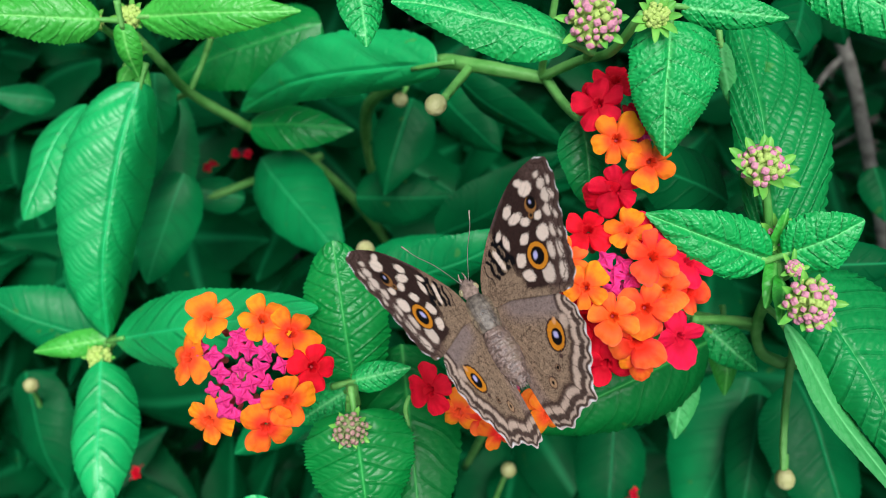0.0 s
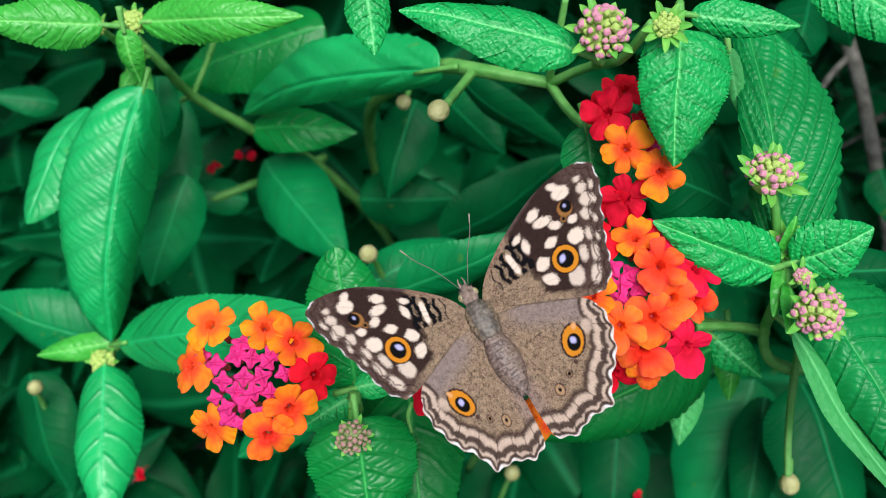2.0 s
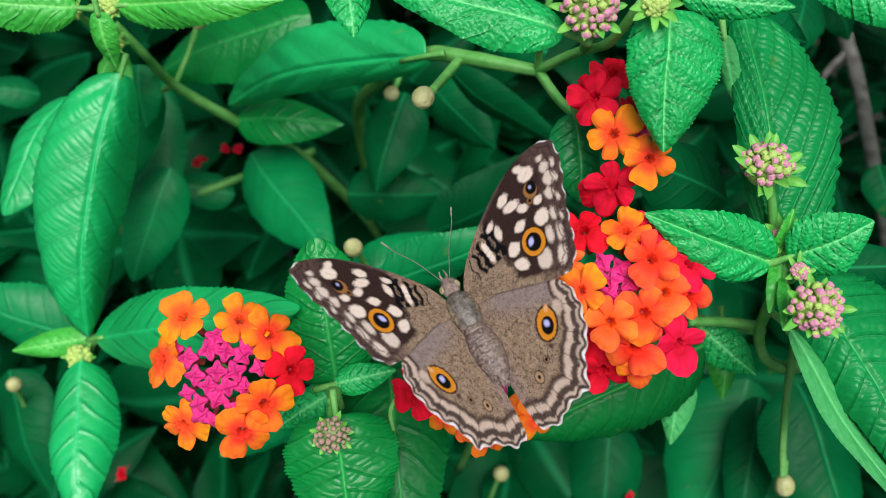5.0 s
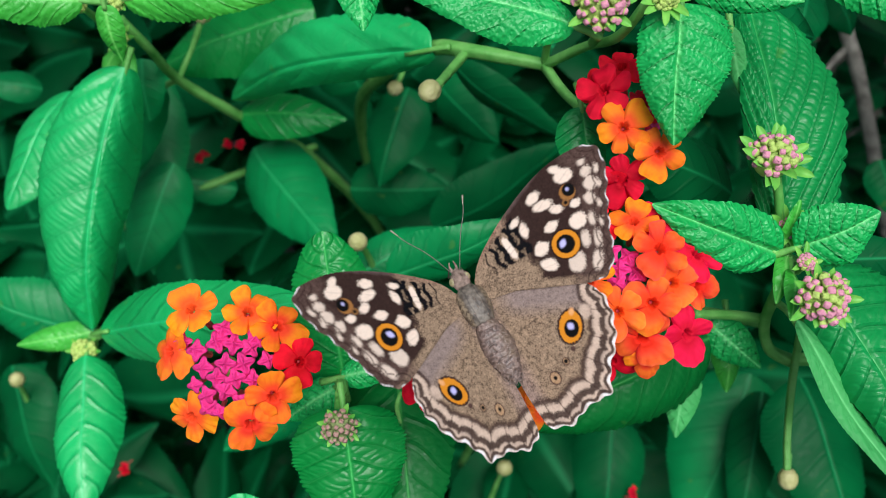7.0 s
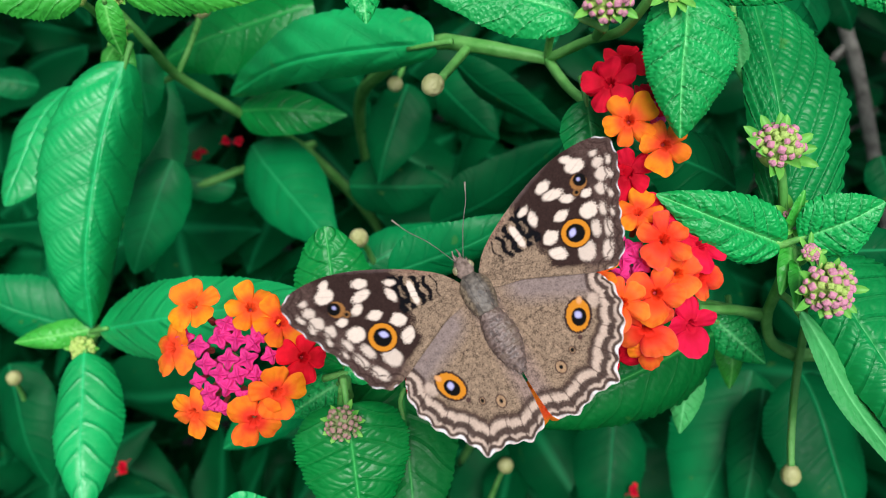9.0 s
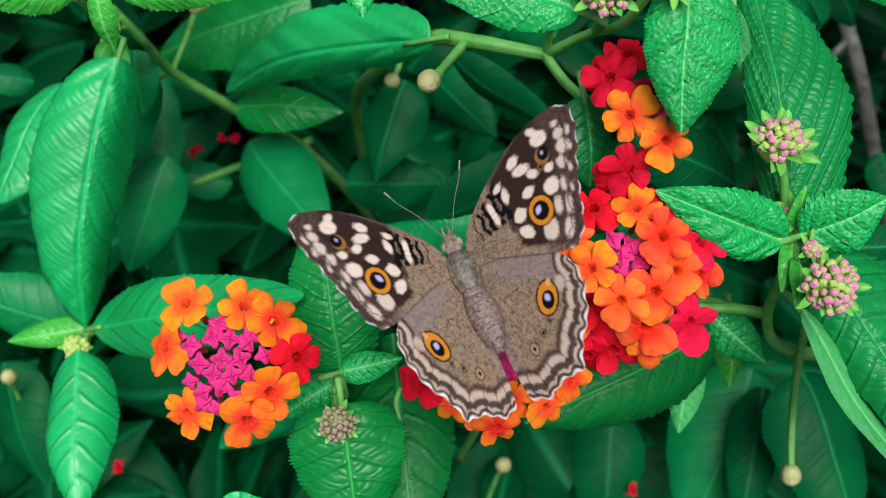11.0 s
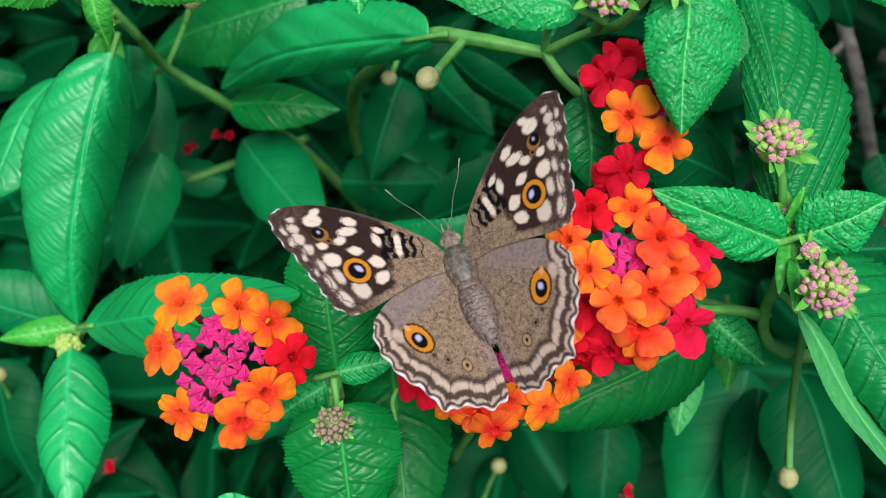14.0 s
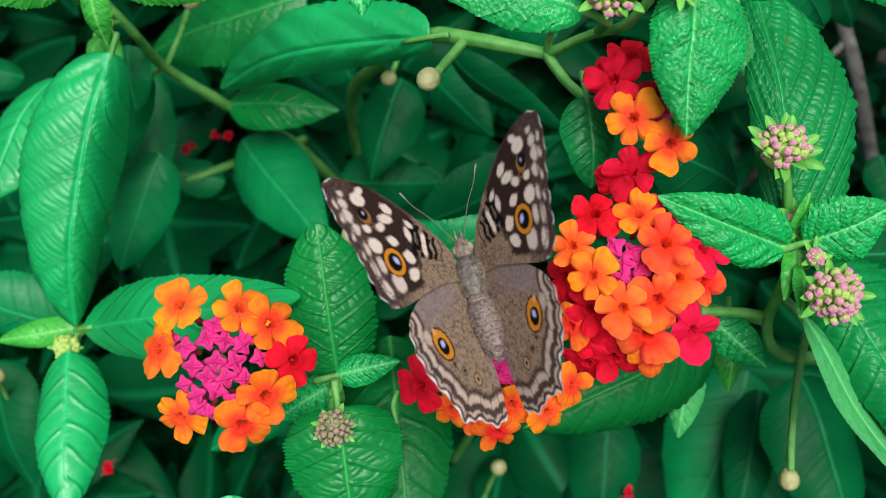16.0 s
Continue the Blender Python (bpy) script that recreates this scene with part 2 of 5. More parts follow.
THORAX = thorax_material()
ABDOMEN = abdomen_material()
HAIR = plain_material("brown_hair", (0.10, 0.07, 0.055), (0.26, 0.19, 0.16), 1500.0, 0.8)
FRINGE = plain_material("pale_wing_hair", (0.20, 0.155, 0.14), (0.36, 0.285, 0.26), 800.0, 0.8)
EYE = plain_material("compound_eye", (0.16, 0.14, 0.07), (0.34, 0.31, 0.18), 1500.0, 0.25)
ANTENNA = plain_material("antenna_grey", (0.06, 0.055, 0.05), (0.15, 0.135, 0.12), 2500.0, 0.6)
CLUB = plain_material("antenna_club_pale", (0.14, 0.12, 0.10), (0.30, 0.26, 0.20), 2500.0, 0.6)

# ---- helpers of this scene ----
ORIGIN = {}
FACE = Vector((0, -math.cos(radians(50)), math.sin(radians(50))))  # from the shrub towards the open side


def thing(name, base, label, category, group="", kind=""):
    ob = new(name)
    ob.empty_display_size = 0.01
    ob.location = base
    ORIGIN[ob] = Vector(base)
    return tagged(ob, label, category, group, kind)


def root_of(ob):
    while ob.parent:
        ob = ob.parent
    return ob


def mesh_of(name, verts, faces, mats, slots=None, smooth=True):
    me = bpy.data.meshes.new(name)
    me.from_pydata([tuple(v) for v in verts], [], faces)
    for m in mats:
        me.materials.append(m)
    if slots is not None:
        me.polygons.foreach_set("material_index", slots)
    if smooth:
        me.polygons.foreach_set("use_smooth", [True] * len(me.polygons))
    me.update()
    return me


def piece(name, me, parent, m=None, label=""):
    """A mesh as one part of a thing. m: its pose in the world; without it the mesh itself is in world places."""
    ob = new(name, me)
    ob.parent = parent
    o = ORIGIN[root_of(parent)]
    ob.matrix_basis = Matrix.Translation(-o) @ (m if m is not None else Matrix.Identity(4))
    if parent.parent is not None:
        ob.matrix_basis = parent.matrix_basis.inverted() @ ob.matrix_basis
    if label:
        ob["label"] = label
    return ob


def grid_faces(nu, nv, start=0, wrap=False):
    cols = nv if wrap else nv - 1
    return [(start + i * nv + j, start + i * nv + (j + 1) % nv, start + (i + 1) * nv + (j + 1) % nv, start + (i + 1) * nv + j)
            for i in range(nu - 1) for j in range(cols)]


def spline(points, n):
    """n places along a smooth curve through the points."""
    p = [Vector(q) for q in points]
    p = [2 * p[0] - p[1], *p, 2 * p[-1] - p[-2]]
    out = []
    for k in range(n):
        t = k / (n - 1) * (len(p) - 3)
        i = min(int(t), len(p) - 4)
        t -= i
        a, b, c, d = p[i:i + 4]
        out.append(0.5 * (2 * b + (c - a) * t + (2 * a - 5 * b + 4 * c - d) * t * t + (3 * b - a - 3 * c + d) * t ** 3))
    return out


def tube_data(points, r0, r1, sides=10, n=0, knots=0.0, start=0, ridge=0.0):
    """Verts and faces of a tapered tube along a smooth curve, with closed ends."""
    n = n or max(4, 5 * len(points))
    path = spline(points, n)
    verts, side = [], None
    for k, c in enumerate(path):
        d = (path[min(k + 1, n - 1)] - path[max(k - 1, 0)]).normalized()
        if side is None:
            side = d.orthogonal().normalized()
        side = (side - side.dot(d) * d).normalized()
        up = d.cross(side)
        r = r0 + (r1 - r0) * k / (n - 1)
        if knots:
            r *= 1 + knots * noise.noise(c * 300)
        verts += [c + r * (1 + ridge * math.cos(8 * math.pi * j / sides)) * (math.cos(2 * math.pi * j / sides) * side + math.sin(2 * math.pi * j / sides) * up) for j in range(sides)]
    faces = grid_faces(n, sides, start, True)
    faces.append(tuple(start + j for j in reversed(range(sides))))
    faces.append(tuple(start + (n - 1) * sides + j for j in range(sides)))
    return verts, faces


def stem(parent, points, r0, r1, mat=None, name="stem", knots=0.08):
    v, f = tube_data(points, r0, r1, 16, 8 * len(points), knots, 0, 0.09)
    return piece(name, mesh_of(name, v, f, [mat or STEM]), parent)


def leaf_data(base, tip, width, roll=0.0, arch=0.08, fold=-10.0, twist=0.0, wave=0.06, nu=120, nv=45, veins=7, teeth=30, bite=0.045, crenate=False, bow=0.25, heart=0.0, quilt=1.0,
              blunt=0.0, lop=0.0, stalk=0.004, bend=0.0, hook=0.0, curl=0.22, rungs=0.0, seed=0):
    """A leaf from base to tip. fold: the tilt of its halves, one angle or one each; bend: the midrib's sideways bow; hook: the tip's droop;
    curl: how far the edges roll down; rungs: the height of the small ridges between the side veins."""
    rng = random.Random(seed)
    base, tip = Vector(base), Vector(tip)
    length = (tip - base).length
    a = (tip - base) / length
    n0 = (FACE - FACE.dot(a) * a).normalized()
    n0 = Matrix.Rotation(radians(roll), 3, a) @ n0
    b0 = n0.cross(a)
    ph1, ph2 = rng.uniform(0, 6.28), rng.uniform(0, 6.28)
    p, q = 0.52 - 0.08 * blunt - 0.16 * heart, 0.96 - 0.3 * blunt
    top = (p / (p + q)) ** p * (q / (p + q)) ** q
    s = np.linspace(0, 1, nu)[:, None] ** 1.12
    v = np.linspace(-1, 1, nv)[None, :]
    v = np.sign(v) * np.abs(v) ** 1.2
    w = np.abs(v)
    spin = np.radians(twist) * s * s
    n = np.array(n0) * np.cos(spin)[..., None] - np.array(b0) * np.sin(spin)[..., None]
    b = np.array(b0) * np.cos(spin)[..., None] + np.array(n0) * np.sin(spin)[..., None]
    half = 0.5 * width * (s ** p * (1 - s) ** q / top) + 0.0002
    rise = arch * length * 4 * s * (1 - s) + 0.012 * length * np.sin(9 * s + ph1) - hook * length * s ** 3
    saw = (s * teeth * (1 + 0.15 * np.sin(3 * s + ph1)) + 0.37 * (v > 0)) % 1.0
    grow = bite * (1 + 0.5 * np.sin(37 * s + ph2 + 2 * v))
    tooth = np.abs(np.sin(np.pi * saw)) ** 0.7 if crenate else np.minimum(saw / 0.72, (1 - saw) / 0.28) ** 0.8
    edge = (1 + grow * tooth * np.clip((w - 0.8) / 0.2, 0, 1)) * (1 + lop * np.sign(v))
    phase = (s - bow * w ** 1.15 * (1 - 0.45 * s) + 0.012 * np.sin(17 * s + ph2 + 3 * v)) * veins + np.where(v > 0, 0.28, 0.0)
    rib = np.exp(-(v * half / (0.00013 + 0.00018 * (1 - s))) ** 2)
    out = w * half * (1 + lop * np.sign(v))
    along = 0.53 * out + 0.85 * s * length
    panel = np.floor(phase)
    f = phase - panel
    puff = np.sin(np.pi * f) ** 0.75 * (1 - w ** 6) * np.clip(out / 0.0009, 0, 1)
    rung = np.abs(np.sin(np.pi * (along * 780 + 0.37 * panel + 0.22 * np.sin(5 * phase + ph1) + 0.2 * np.sin(1900 * along + ph2)))) ** 0.7
    pitch = min(length / veins, 0.006)
    h = quilt * 0.075 * pitch * puff * (1 + 0.25 * np.sin(3.1 * panel + 4 * v + ph1)) + rungs * pitch * rung * puff - 0.02 * np.minimum(half, 0.009) * rib * min(1.0, quilt + 0.3)
    h = h * np.clip(np.minimum(s, 1 - s) * 12, 0.1, 1)
    h = h + 0.07 * min(quilt, 1) * half * w * np.sin(7 * s + ph2) * np.sin(4 * s + 2.1 * v + ph1)
    tilt = np.radians(np.where(v > 0, fold[1], fold[0]) if isinstance(fold, tuple) else fold)
    ripple = wave * half * np.sin(11 * s + ph2 + 2 * v) * w * w
    z = out * np.sin(tilt) + h + ripple - curl * half * w ** 3
    flat = v * half * edge * np.cos(tilt) * (1 - 0.35 * curl * w ** 3)
    mid = np.array(base) + np.array(a) * (length * s)[..., None] + n * rise[..., None] + np.array(b0) * (bend * length * 4 * s * (1 - s))[..., None]
    verts = (mid + b * flat[..., None] + n * z[..., None]).reshape(-1, 3).tolist()
    vein = rib.ravel().tolist()
    groove = ((1 - 0.5 * w) * np.clip(6 * s, 0, 1) * np.clip(out / 0.0009, 0, 1) * min(1.0, width / 0.013)).ravel().tolist()
    blister = np.stack([phase + 40, np.sign(v) * out * 1000, s * length * 1000 + np.zeros_like(v)], -1).reshape(-1, 3).tolist()
    faces = grid_faces(nu, nv)
    slots = [0] * len(faces)
    if stalk > 0:
        back = base - a * stalk - n0 * 0.35 * stalk
        tv, tf = tube_data([back, base - a * stalk * 0.4 - n0 * 0.1 * stalk, base + a * 0.08 * length + n0 * (arch * 0.28 * length - 0.0003)], 0.0007, 0.00045, 7, 8, 0, len(verts))
        verts += tv
        vein += [0.8] * len(tv)
        blister += [(0, 0, 0)] * len(tv)
        groove += [0.0] * len(tv)
        faces += tf
        slots += [1] * len(tf)
    return verts, faces, slots, vein, blister, groove


LEAF_COUNT = [0]


def leaf(parent, base, tip, width, mat=None, **shape):
    LEAF_COUNT[0] += 1
    verts, faces, slots, vein, blister, groove = leaf_data(base, tip, width, seed=LEAF_COUNT[0], **shape)
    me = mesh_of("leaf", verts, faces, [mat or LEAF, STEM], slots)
    me.attributes.new("vein", "FLOAT", "POINT").data.foreach_set("value", vein)
    me.attributes.new("groove", "FLOAT", "POINT").data.foreach_set("value", groove)
    me.attributes.new("blister", "FLOAT_VECTOR", "POINT").data.foreach_set("vector", [c for b in blister for c in b])
    return piece("leaf", me, parent)


# ---- florets and buds ----


def floret_mesh(name, lobes, mat, seed, cup=0.25):
    """One open floret, 1 unit across the half width, facing +z, with its tube below; one lobe is a broad lip."""
    rng = random.Random(seed)
    na, nr = 120, 15
    spans = [rng.uniform(0.8, 1.2) * (1.45 if k == 0 else 1.0) for k in range(lobes)]
    spans = [s * 2 * math.pi / sum(spans) for s in spans]
    starts = [sum(spans[:k]) for k in range(lobes)]
    sizes = [rng.uniform(0.84, 1.02) * (1.08 if k == 0 else 1.0) for k in range(lobes)]
    bends = [rng.uniform(-0.55, 0.40) for _ in range(lobes)]
    glows = [rng.uniform(0.2, 1) for _ in range(lobes)]
    waves = [rng.uniform(0, 6.28) for _ in range(lobes)]
    verts, reach, glow = [], [], []
    for i in range(nr):
        t = i / (nr - 1)
        for j in range(na):
            th = 2 * math.pi * j / na
            k = max(n for n in range(lobes) if starts[n] <= th + 1e-9)
            d = (th - starts[k]) / spans[k] - 0.5
            side = min(1.0, abs(2 * d))
            full = 0.44 + (sizes[k] - 0.44) * (1 - side ** 3.0) ** 0.6
            full *= 1 + (0.07 if k == 0 else 0.03) * math.sin(9 * d + waves[k]) * (1 - side ** 4) + 0.012 * math.sin(17 * th + 2 * seed)
            r = 0.055 + (full - 0.055) * t
            z = cup * (0.34 * (1 - math.exp(-6 * t)) - 0.10) + bends[k] * t * t * 0.6 * (1 - side ** 3)
            z -= 0.24 * side ** 3 * max(0.0, t - 0.3) + (0.30 * (1 - t / 0.16) if t < 0.16 else 0)
            z += 0.05 * math.exp(-((t - 0.2) / 0.06) ** 2) + 0.05 * math.sin(7 * d + waves[k]) * t * t + 0.02 * math.sin(19 * th + 3 * seed) * t ** 3 - 0.18 * max(0, t - 0.8)
            verts.append((r * math.cos(th), r * math.sin(th), z))
            reach.append(1.0 if i == nr - 1 else t * (0.62 + 0.36 * min(1.0, full)))
            glow.append(glows[k] * (1 - side ** 4) * min(1.0, max(0.0, (t - 0.25) * 2.2)))
    faces = grid_faces(nr, na, 0, True)
    slots = [0] * len(faces)
    tv, tf = tube_data([(0, 0, -0.42), (0.03, 0, -0.8), (0.0, 0.02, -1.9)], 0.085, 0.13, 8, 6, 0, len(verts))
    faces += tf
    slots += [1] * len(tf)
    me = mesh_of(name, list(verts) + tv, faces, [mat, TUBE], slots)
    me.attributes.new("reach", "FLOAT", "POINT").data.foreach_set("value", reach + [0.0] * len(tv))
    me.attributes.new("glow", "FLOAT", "POINT").data.foreach_set("value", glow + [0.0] * len(tv))
    return me


FLORETS = {c: [floret_mesh("floret_" + c, n, m, 11 * k + len(c), 0.12 + 0.06 * k) for k, n in enumerate((4, 5, 4, 5, 4))] for c, m in PETALS.items()}


def star_bud_mesh():
    """A closed four-horned bud on its tube, half width 1, facing +z."""
    na, nr = 32, 7
    verts = []
    for i in range(nr):
        t = i / (nr - 1)
        for j in range(na):
            th = 2 * math.pi * j / na
            horn = abs(math.cos(2 * th)) ** 2.4
            r = (0.55 + 0.5 * horn) * t ** 0.9 + 0.02
            z = 0.62 * (1 - t ** 1.4) - 0.34 * abs(math.sin(2 * th)) * math.sin(math.pi * t) ** 0.8 - 0.18 * horn * t * t
            verts.append((r * math.cos(th), r * math.sin(th), z))
    for k, (rr, z) in enumerate(((0.62, -0.35), (0.30, -0.75), (0.26, -2.6))):
        verts += [(rr * math.cos(2 * math.pi * j / na), rr * math.sin(2 * math.pi * j / na), z) for j in range(na)]
    faces = grid_faces(nr + 3, na, 0, True)
    slots = [1 if f[0] >= (nr + 1) * na else 0 for f in faces]
    return mesh_of("star_bud", verts, faces, [BUD_PINK, TUBE], slots)


STAR_BUD = star_bud_mesh()


def block_bud_mesh(name, tip, cup=None):
    """A small squarish unopened bud with a coloured tip, half width 1, facing +z."""
    na, verts = 16, []
    for rr, z in ((0.5, -2.2), (1.0, -0.6), (1.16, -0.05), (1.0, 0.15), (0.95, 0.5), (0.7, 0.8), (0.05, 0.88)):
        for j in range(na):
            th = 2 * math.pi * j / na
            sq = 1 / max(abs(math.cos(th)), abs(math.sin(th))) ** 0.7
            verts.append((rr * sq * math.cos(th) * 0.9, rr * sq * math.sin(th) * 0.9, z + 0.1 * math.cos(2 * th) * (z > 0.6)))
    faces = grid_faces(7, na, 0, True)
    slots = [0 if f[0] < 3 * na else 1 for f in faces]
    return mesh_of(name, verts, faces, [cup or BUD_GREEN, tip], slots)


BLOCKS = {"mauve": block_bud_mesh("bud", BUD_TIP), "green": block_bud_mesh("bud_young", BUD_GREEN), "dry": block_bud_mesh("bud_dry", BUD_DRY, CUP_DRY)}


def facing(place, way, turn, size):
    q = Vector(way).normalized().to_track_quat("Z", "Y").to_matrix().to_4x4()
    return Matrix.Translation(place) @ q @ Matrix.Rotation(turn, 4, "Z") @ Matrix.Scale(size, 4)


def dome_data(centre, way, rx, rz, seg=14, rings=8, rough=0.0):
    m = Vector(way).normalized().to_track_quat("Z", "Y").to_matrix()
    verts = []
    for i in range(rings + 1):
        ph = math.pi * i / rings
        for j in range(seg):
            th = 2 * math.pi * j / seg
            p = Vector((rx * math.sin(ph) * math.cos(th), rx * math.sin(ph) * math.sin(th), rz * math.cos(ph)))
            p *= 1 + rough * noise.noise(p * 2500)
            verts.append(Vector(centre) + m @ p)
    return verts, grid_faces(rings + 1, seg, 0, True)


class FlowerHead:
    """A lantana head: a receptacle at its centre, florets and star buds set on it."""

    def __init__(self, centre, way, stalk, label):
        self.centre, self.rng = Vector(centre), random.Random(int(1e5 * abs(centre[0])) + 3)
        self.ob = thing("lantana_flower_head", centre, label, "flower", "lantana flower heads")
        v, f = dome_data(centre, way, 0.0017, 0.0026)
        piece("receptacle", mesh_of("receptacle", v, f, [BUD_GREEN]), self.ob)
        v, f = tube_data([centre, *stalk], 0.0009, 0.0012, 10)
        piece("flower_stalk", mesh_of("flower_stalk", v, f, [STEM]), self.ob, label="green flower stalk")

    def floret(self, place, colour, size=0.0039, lean=(0, 0, 0)):
        r = self.rng
        way = (Vector(place) - self.centre).normalized() + 1.25 * FACE + Vector(lean) + 0.16 * Vector((r.uniform(-1, 1), r.uniform(-1, 1), r.uniform(-1, 1)))
        piece("floret", FLORETS[colour][r.randrange(5)], self.ob, facing(place, way, r.uniform(0, 6.28), size * r.uniform(1.0, 1.14)))

    def bud(self, place, size=0.00165):
        r = self.rng
        way = (Vector(place) - self.centre).normalized() + 0.9 * FACE + 0.15 * Vector((r.uniform(-1, 1), r.uniform(-1, 1), r.uniform(-1, 1)))
        piece("star_bud", STAR_BUD, self.ob, facing(place, way, r.uniform(0, 6.28), size * r.uniform(0.85, 1.15)))


def bract_data(base, way, length, width):
    way = Vector(way).normalized()
    n = (FACE - FACE.dot(way) * way).normalized()
    b = n.cross(way)
    verts = []
    for i in range(9):
        s = i / 8
        w = width * (0.5 + 0.5 * math.sin(math.pi * min(1, s * 0.75 + 0.1))) * math.sqrt(max(0.0, 1 - s ** 5)) + 1e-5
        for v in (-1, -0.5, 0, 0.5, 1):
            verts.append(Vector(base) + way * length * s + b * (0.5 * w * v) + n * (0.22 * length * math.sin(2 * s) + 0.25 * w * v * v))
    return verts, grid_faces(9, 5)


def bud_cluster(centre, way, radius, stalk, label, kind="mauve", rings=((1, 0.0), (6, 0.42), (10, 0.75), (12, 1.12)), bracts=9, bract=1.0, size=0.2):
    """An unopened head: close rings of small buds over a whorl of narrow bracts."""
    centre, way = Vector(centre), Vector(way).normalized()
    rng = random.Random(int(1e5 * abs(centre[0])) + 7)
    ob = thing("lantana_bud_cluster", centre, label, "flower bud", "lantana bud clusters")
    v, f = dome_data(centre - way * 0.15 * radius, way, radius * 0.72, radius * 0.7)
    piece("receptacle", mesh_of("receptacle", v, f, [CUP_DRY if kind == "dry" else BUD_GREEN]), ob)
    frame_m = way.to_track_quat("Z", "Y").to_matrix()
    for k, (count, polar) in enumerate(rings):
        for j in range(count):
            th = 2 * math.pi * (j + 0.5 * (k % 2)) / count + rng.uniform(-0.1, 0.1)
            d = frame_m @ Vector((math.sin(polar) * math.cos(th), math.sin(polar) * math.sin(th), math.cos(polar)))
            style = "green" if (kind == "mauve" and (k == 0 or rng.random() < (0.5 if k == 1 else 0.12))) else kind
            piece("bud", BLOCKS[style], ob, facing(centre + d * radius * rng.uniform(0.78, 1.0), d, rng.uniform(0, 6.28), radius * size * rng.uniform(0.75, 1.25)))
    for j in range(bracts):
        th = 2 * math.pi * j / bracts + rng.uniform(-0.2, 0.2)
        d = frame_m @ Vector((math.cos(th), math.sin(th), rng.uniform(0.1, 0.6)))
        v, f = bract_data(centre - way * radius * 0.35 + d * radius * 0.4, d, radius * rng.uniform(0.85, 1.25) * bract, radius * 0.36 * bract)
        me = mesh_of("bract", v, f, [BRACT])
        piece("bract", me, ob)
    if stalk:
        v, f = tube_data([centre, *stalk], 0.0006, 0.0009, 9)
        piece("flower_stalk", mesh_of("flower_stalk", v, f, [STEM]), ob, label="green flower stalk")
    return ob


def seed_head(centre, radius, stalk, label="bare pale olive lantana receptacle on a green stalk"):
    """A bare receptacle, pitted all over, left when a head has dropped its florets."""
    centre = Vector(centre)
    ob = thing("lantana_seed_head", centre, label, "seed head", "bare seed heads")
    way = (centre - Vector(stalk[0])).normalized()
    m = way.to_track_quat("Z", "Y").to_matrix()
    verts, na, nr = [], 44, 26
    for i in range(nr):
        ph = math.pi * i / (nr - 1)
        for j in range(na):
            th = 2 * math.pi * j / na
            pit = 1 - 0.14 * max(0.0, math.cos(8 * th + (i // 3) * math.pi)) * max(0.0, math.sin(9 * ph)) * math.sin(ph)
            p = Vector((math.sin(ph) * math.cos(th), math.sin(ph) * math.sin(th), 1.12 * math.cos(ph))) * radius * pit
            verts.append(centre + m @ p)
    piece("receptacle", mesh_of("receptacle", verts, grid_faces(nr, na, 0, True), [BERRY]), ob)
    v, f = tube_data([centre - way * radius * 0.9, *stalk], 0.0006, 0.0008, 9)
    piece("flower_stalk", mesh_of("flower_stalk", v, f, [STEM]), ob, label="green flower stalk")
    return ob


def far_flower(place):
    """A few dropped red florets caught among the deep leaves."""
    rng = random.Random(int(1e5 * abs(place[0])))
    ob = thing("fallen_floret", place, "small red lantana floret among shaded leaves", "flower", "stray red florets")
    for _ in range(2):
        p = Vector(place) + 0.002 * Vector((rng.uniform(-1, 1), rng.uniform(-1, 1), rng.uniform(-1, 1)))
        piece("floret", FLORETS["red"][0], ob, facing(p, FACE + Vector((rng.uniform(-1, 1), rng.uniform(-1, 1), 0)), 0, 0.0018))


def dry_twig(points, r0, r1):
    ob = thing("dry_twig", points[0], "bare grey-brown woody twig in the shade", "twig", "dry twigs")
    v, f = tube_data(points, r0, r1, 12, 40, 0.12)
    piece("wood", mesh_of("wood", v, f, [BARK]), ob)


# ---- the shrub ----
SHRUB = thing("lantana_shrub", (-0.0100, 0.4200, 0.0000), "dense lantana shrub with toothed dark green leaves and green stems", "shrub")
leaf(SHRUB, (-0.0637, 0.1397, 0.6927), (-0.0756, 0.1043, 0.6499), 0.0230, LEAF_SMOOTH, roll=-2, arch=0.10, fold=(2, -40), twist=-4, lop=-0.42, blunt=1.0, quilt=1.3, rungs=0.045, veins=7, bow=0.26, bend=-0.025, curl=0.6, hook=0.03, nu=170, nv=81)
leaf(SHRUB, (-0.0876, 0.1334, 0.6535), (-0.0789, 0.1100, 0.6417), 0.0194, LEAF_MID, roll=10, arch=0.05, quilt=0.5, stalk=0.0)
leaf(SHRUB, (-0.0789, 0.1037, 0.6416), (-0.0738, 0.0717, 0.6330), 0.0166, LEAF_SMOOTH, quilt=0.3, rungs=0.012, veins=6, roll=-5, arch=0.06, fold=(-8, -20), curl=0.4, blunt=0.9, nu=120, nv=61)
leaf(SHRUB, (-0.0795, 0.1118, 0.6393), (-0.0984, 0.1099, 0.6364), 0.0065, LEAF_YOUNG, arch=0.08, nu=46, nv=25)
leaf(SHRUB, (-0.0752, 0.1058, 0.6473), (-0.0227, 0.0873, 0.6840), 0.0164, LEAF_SMOOTH, quilt=0.4, rungs=0.01, roll=-6, arch=0.05, fold=-12, blunt=0.5, nu=120, nv=61)
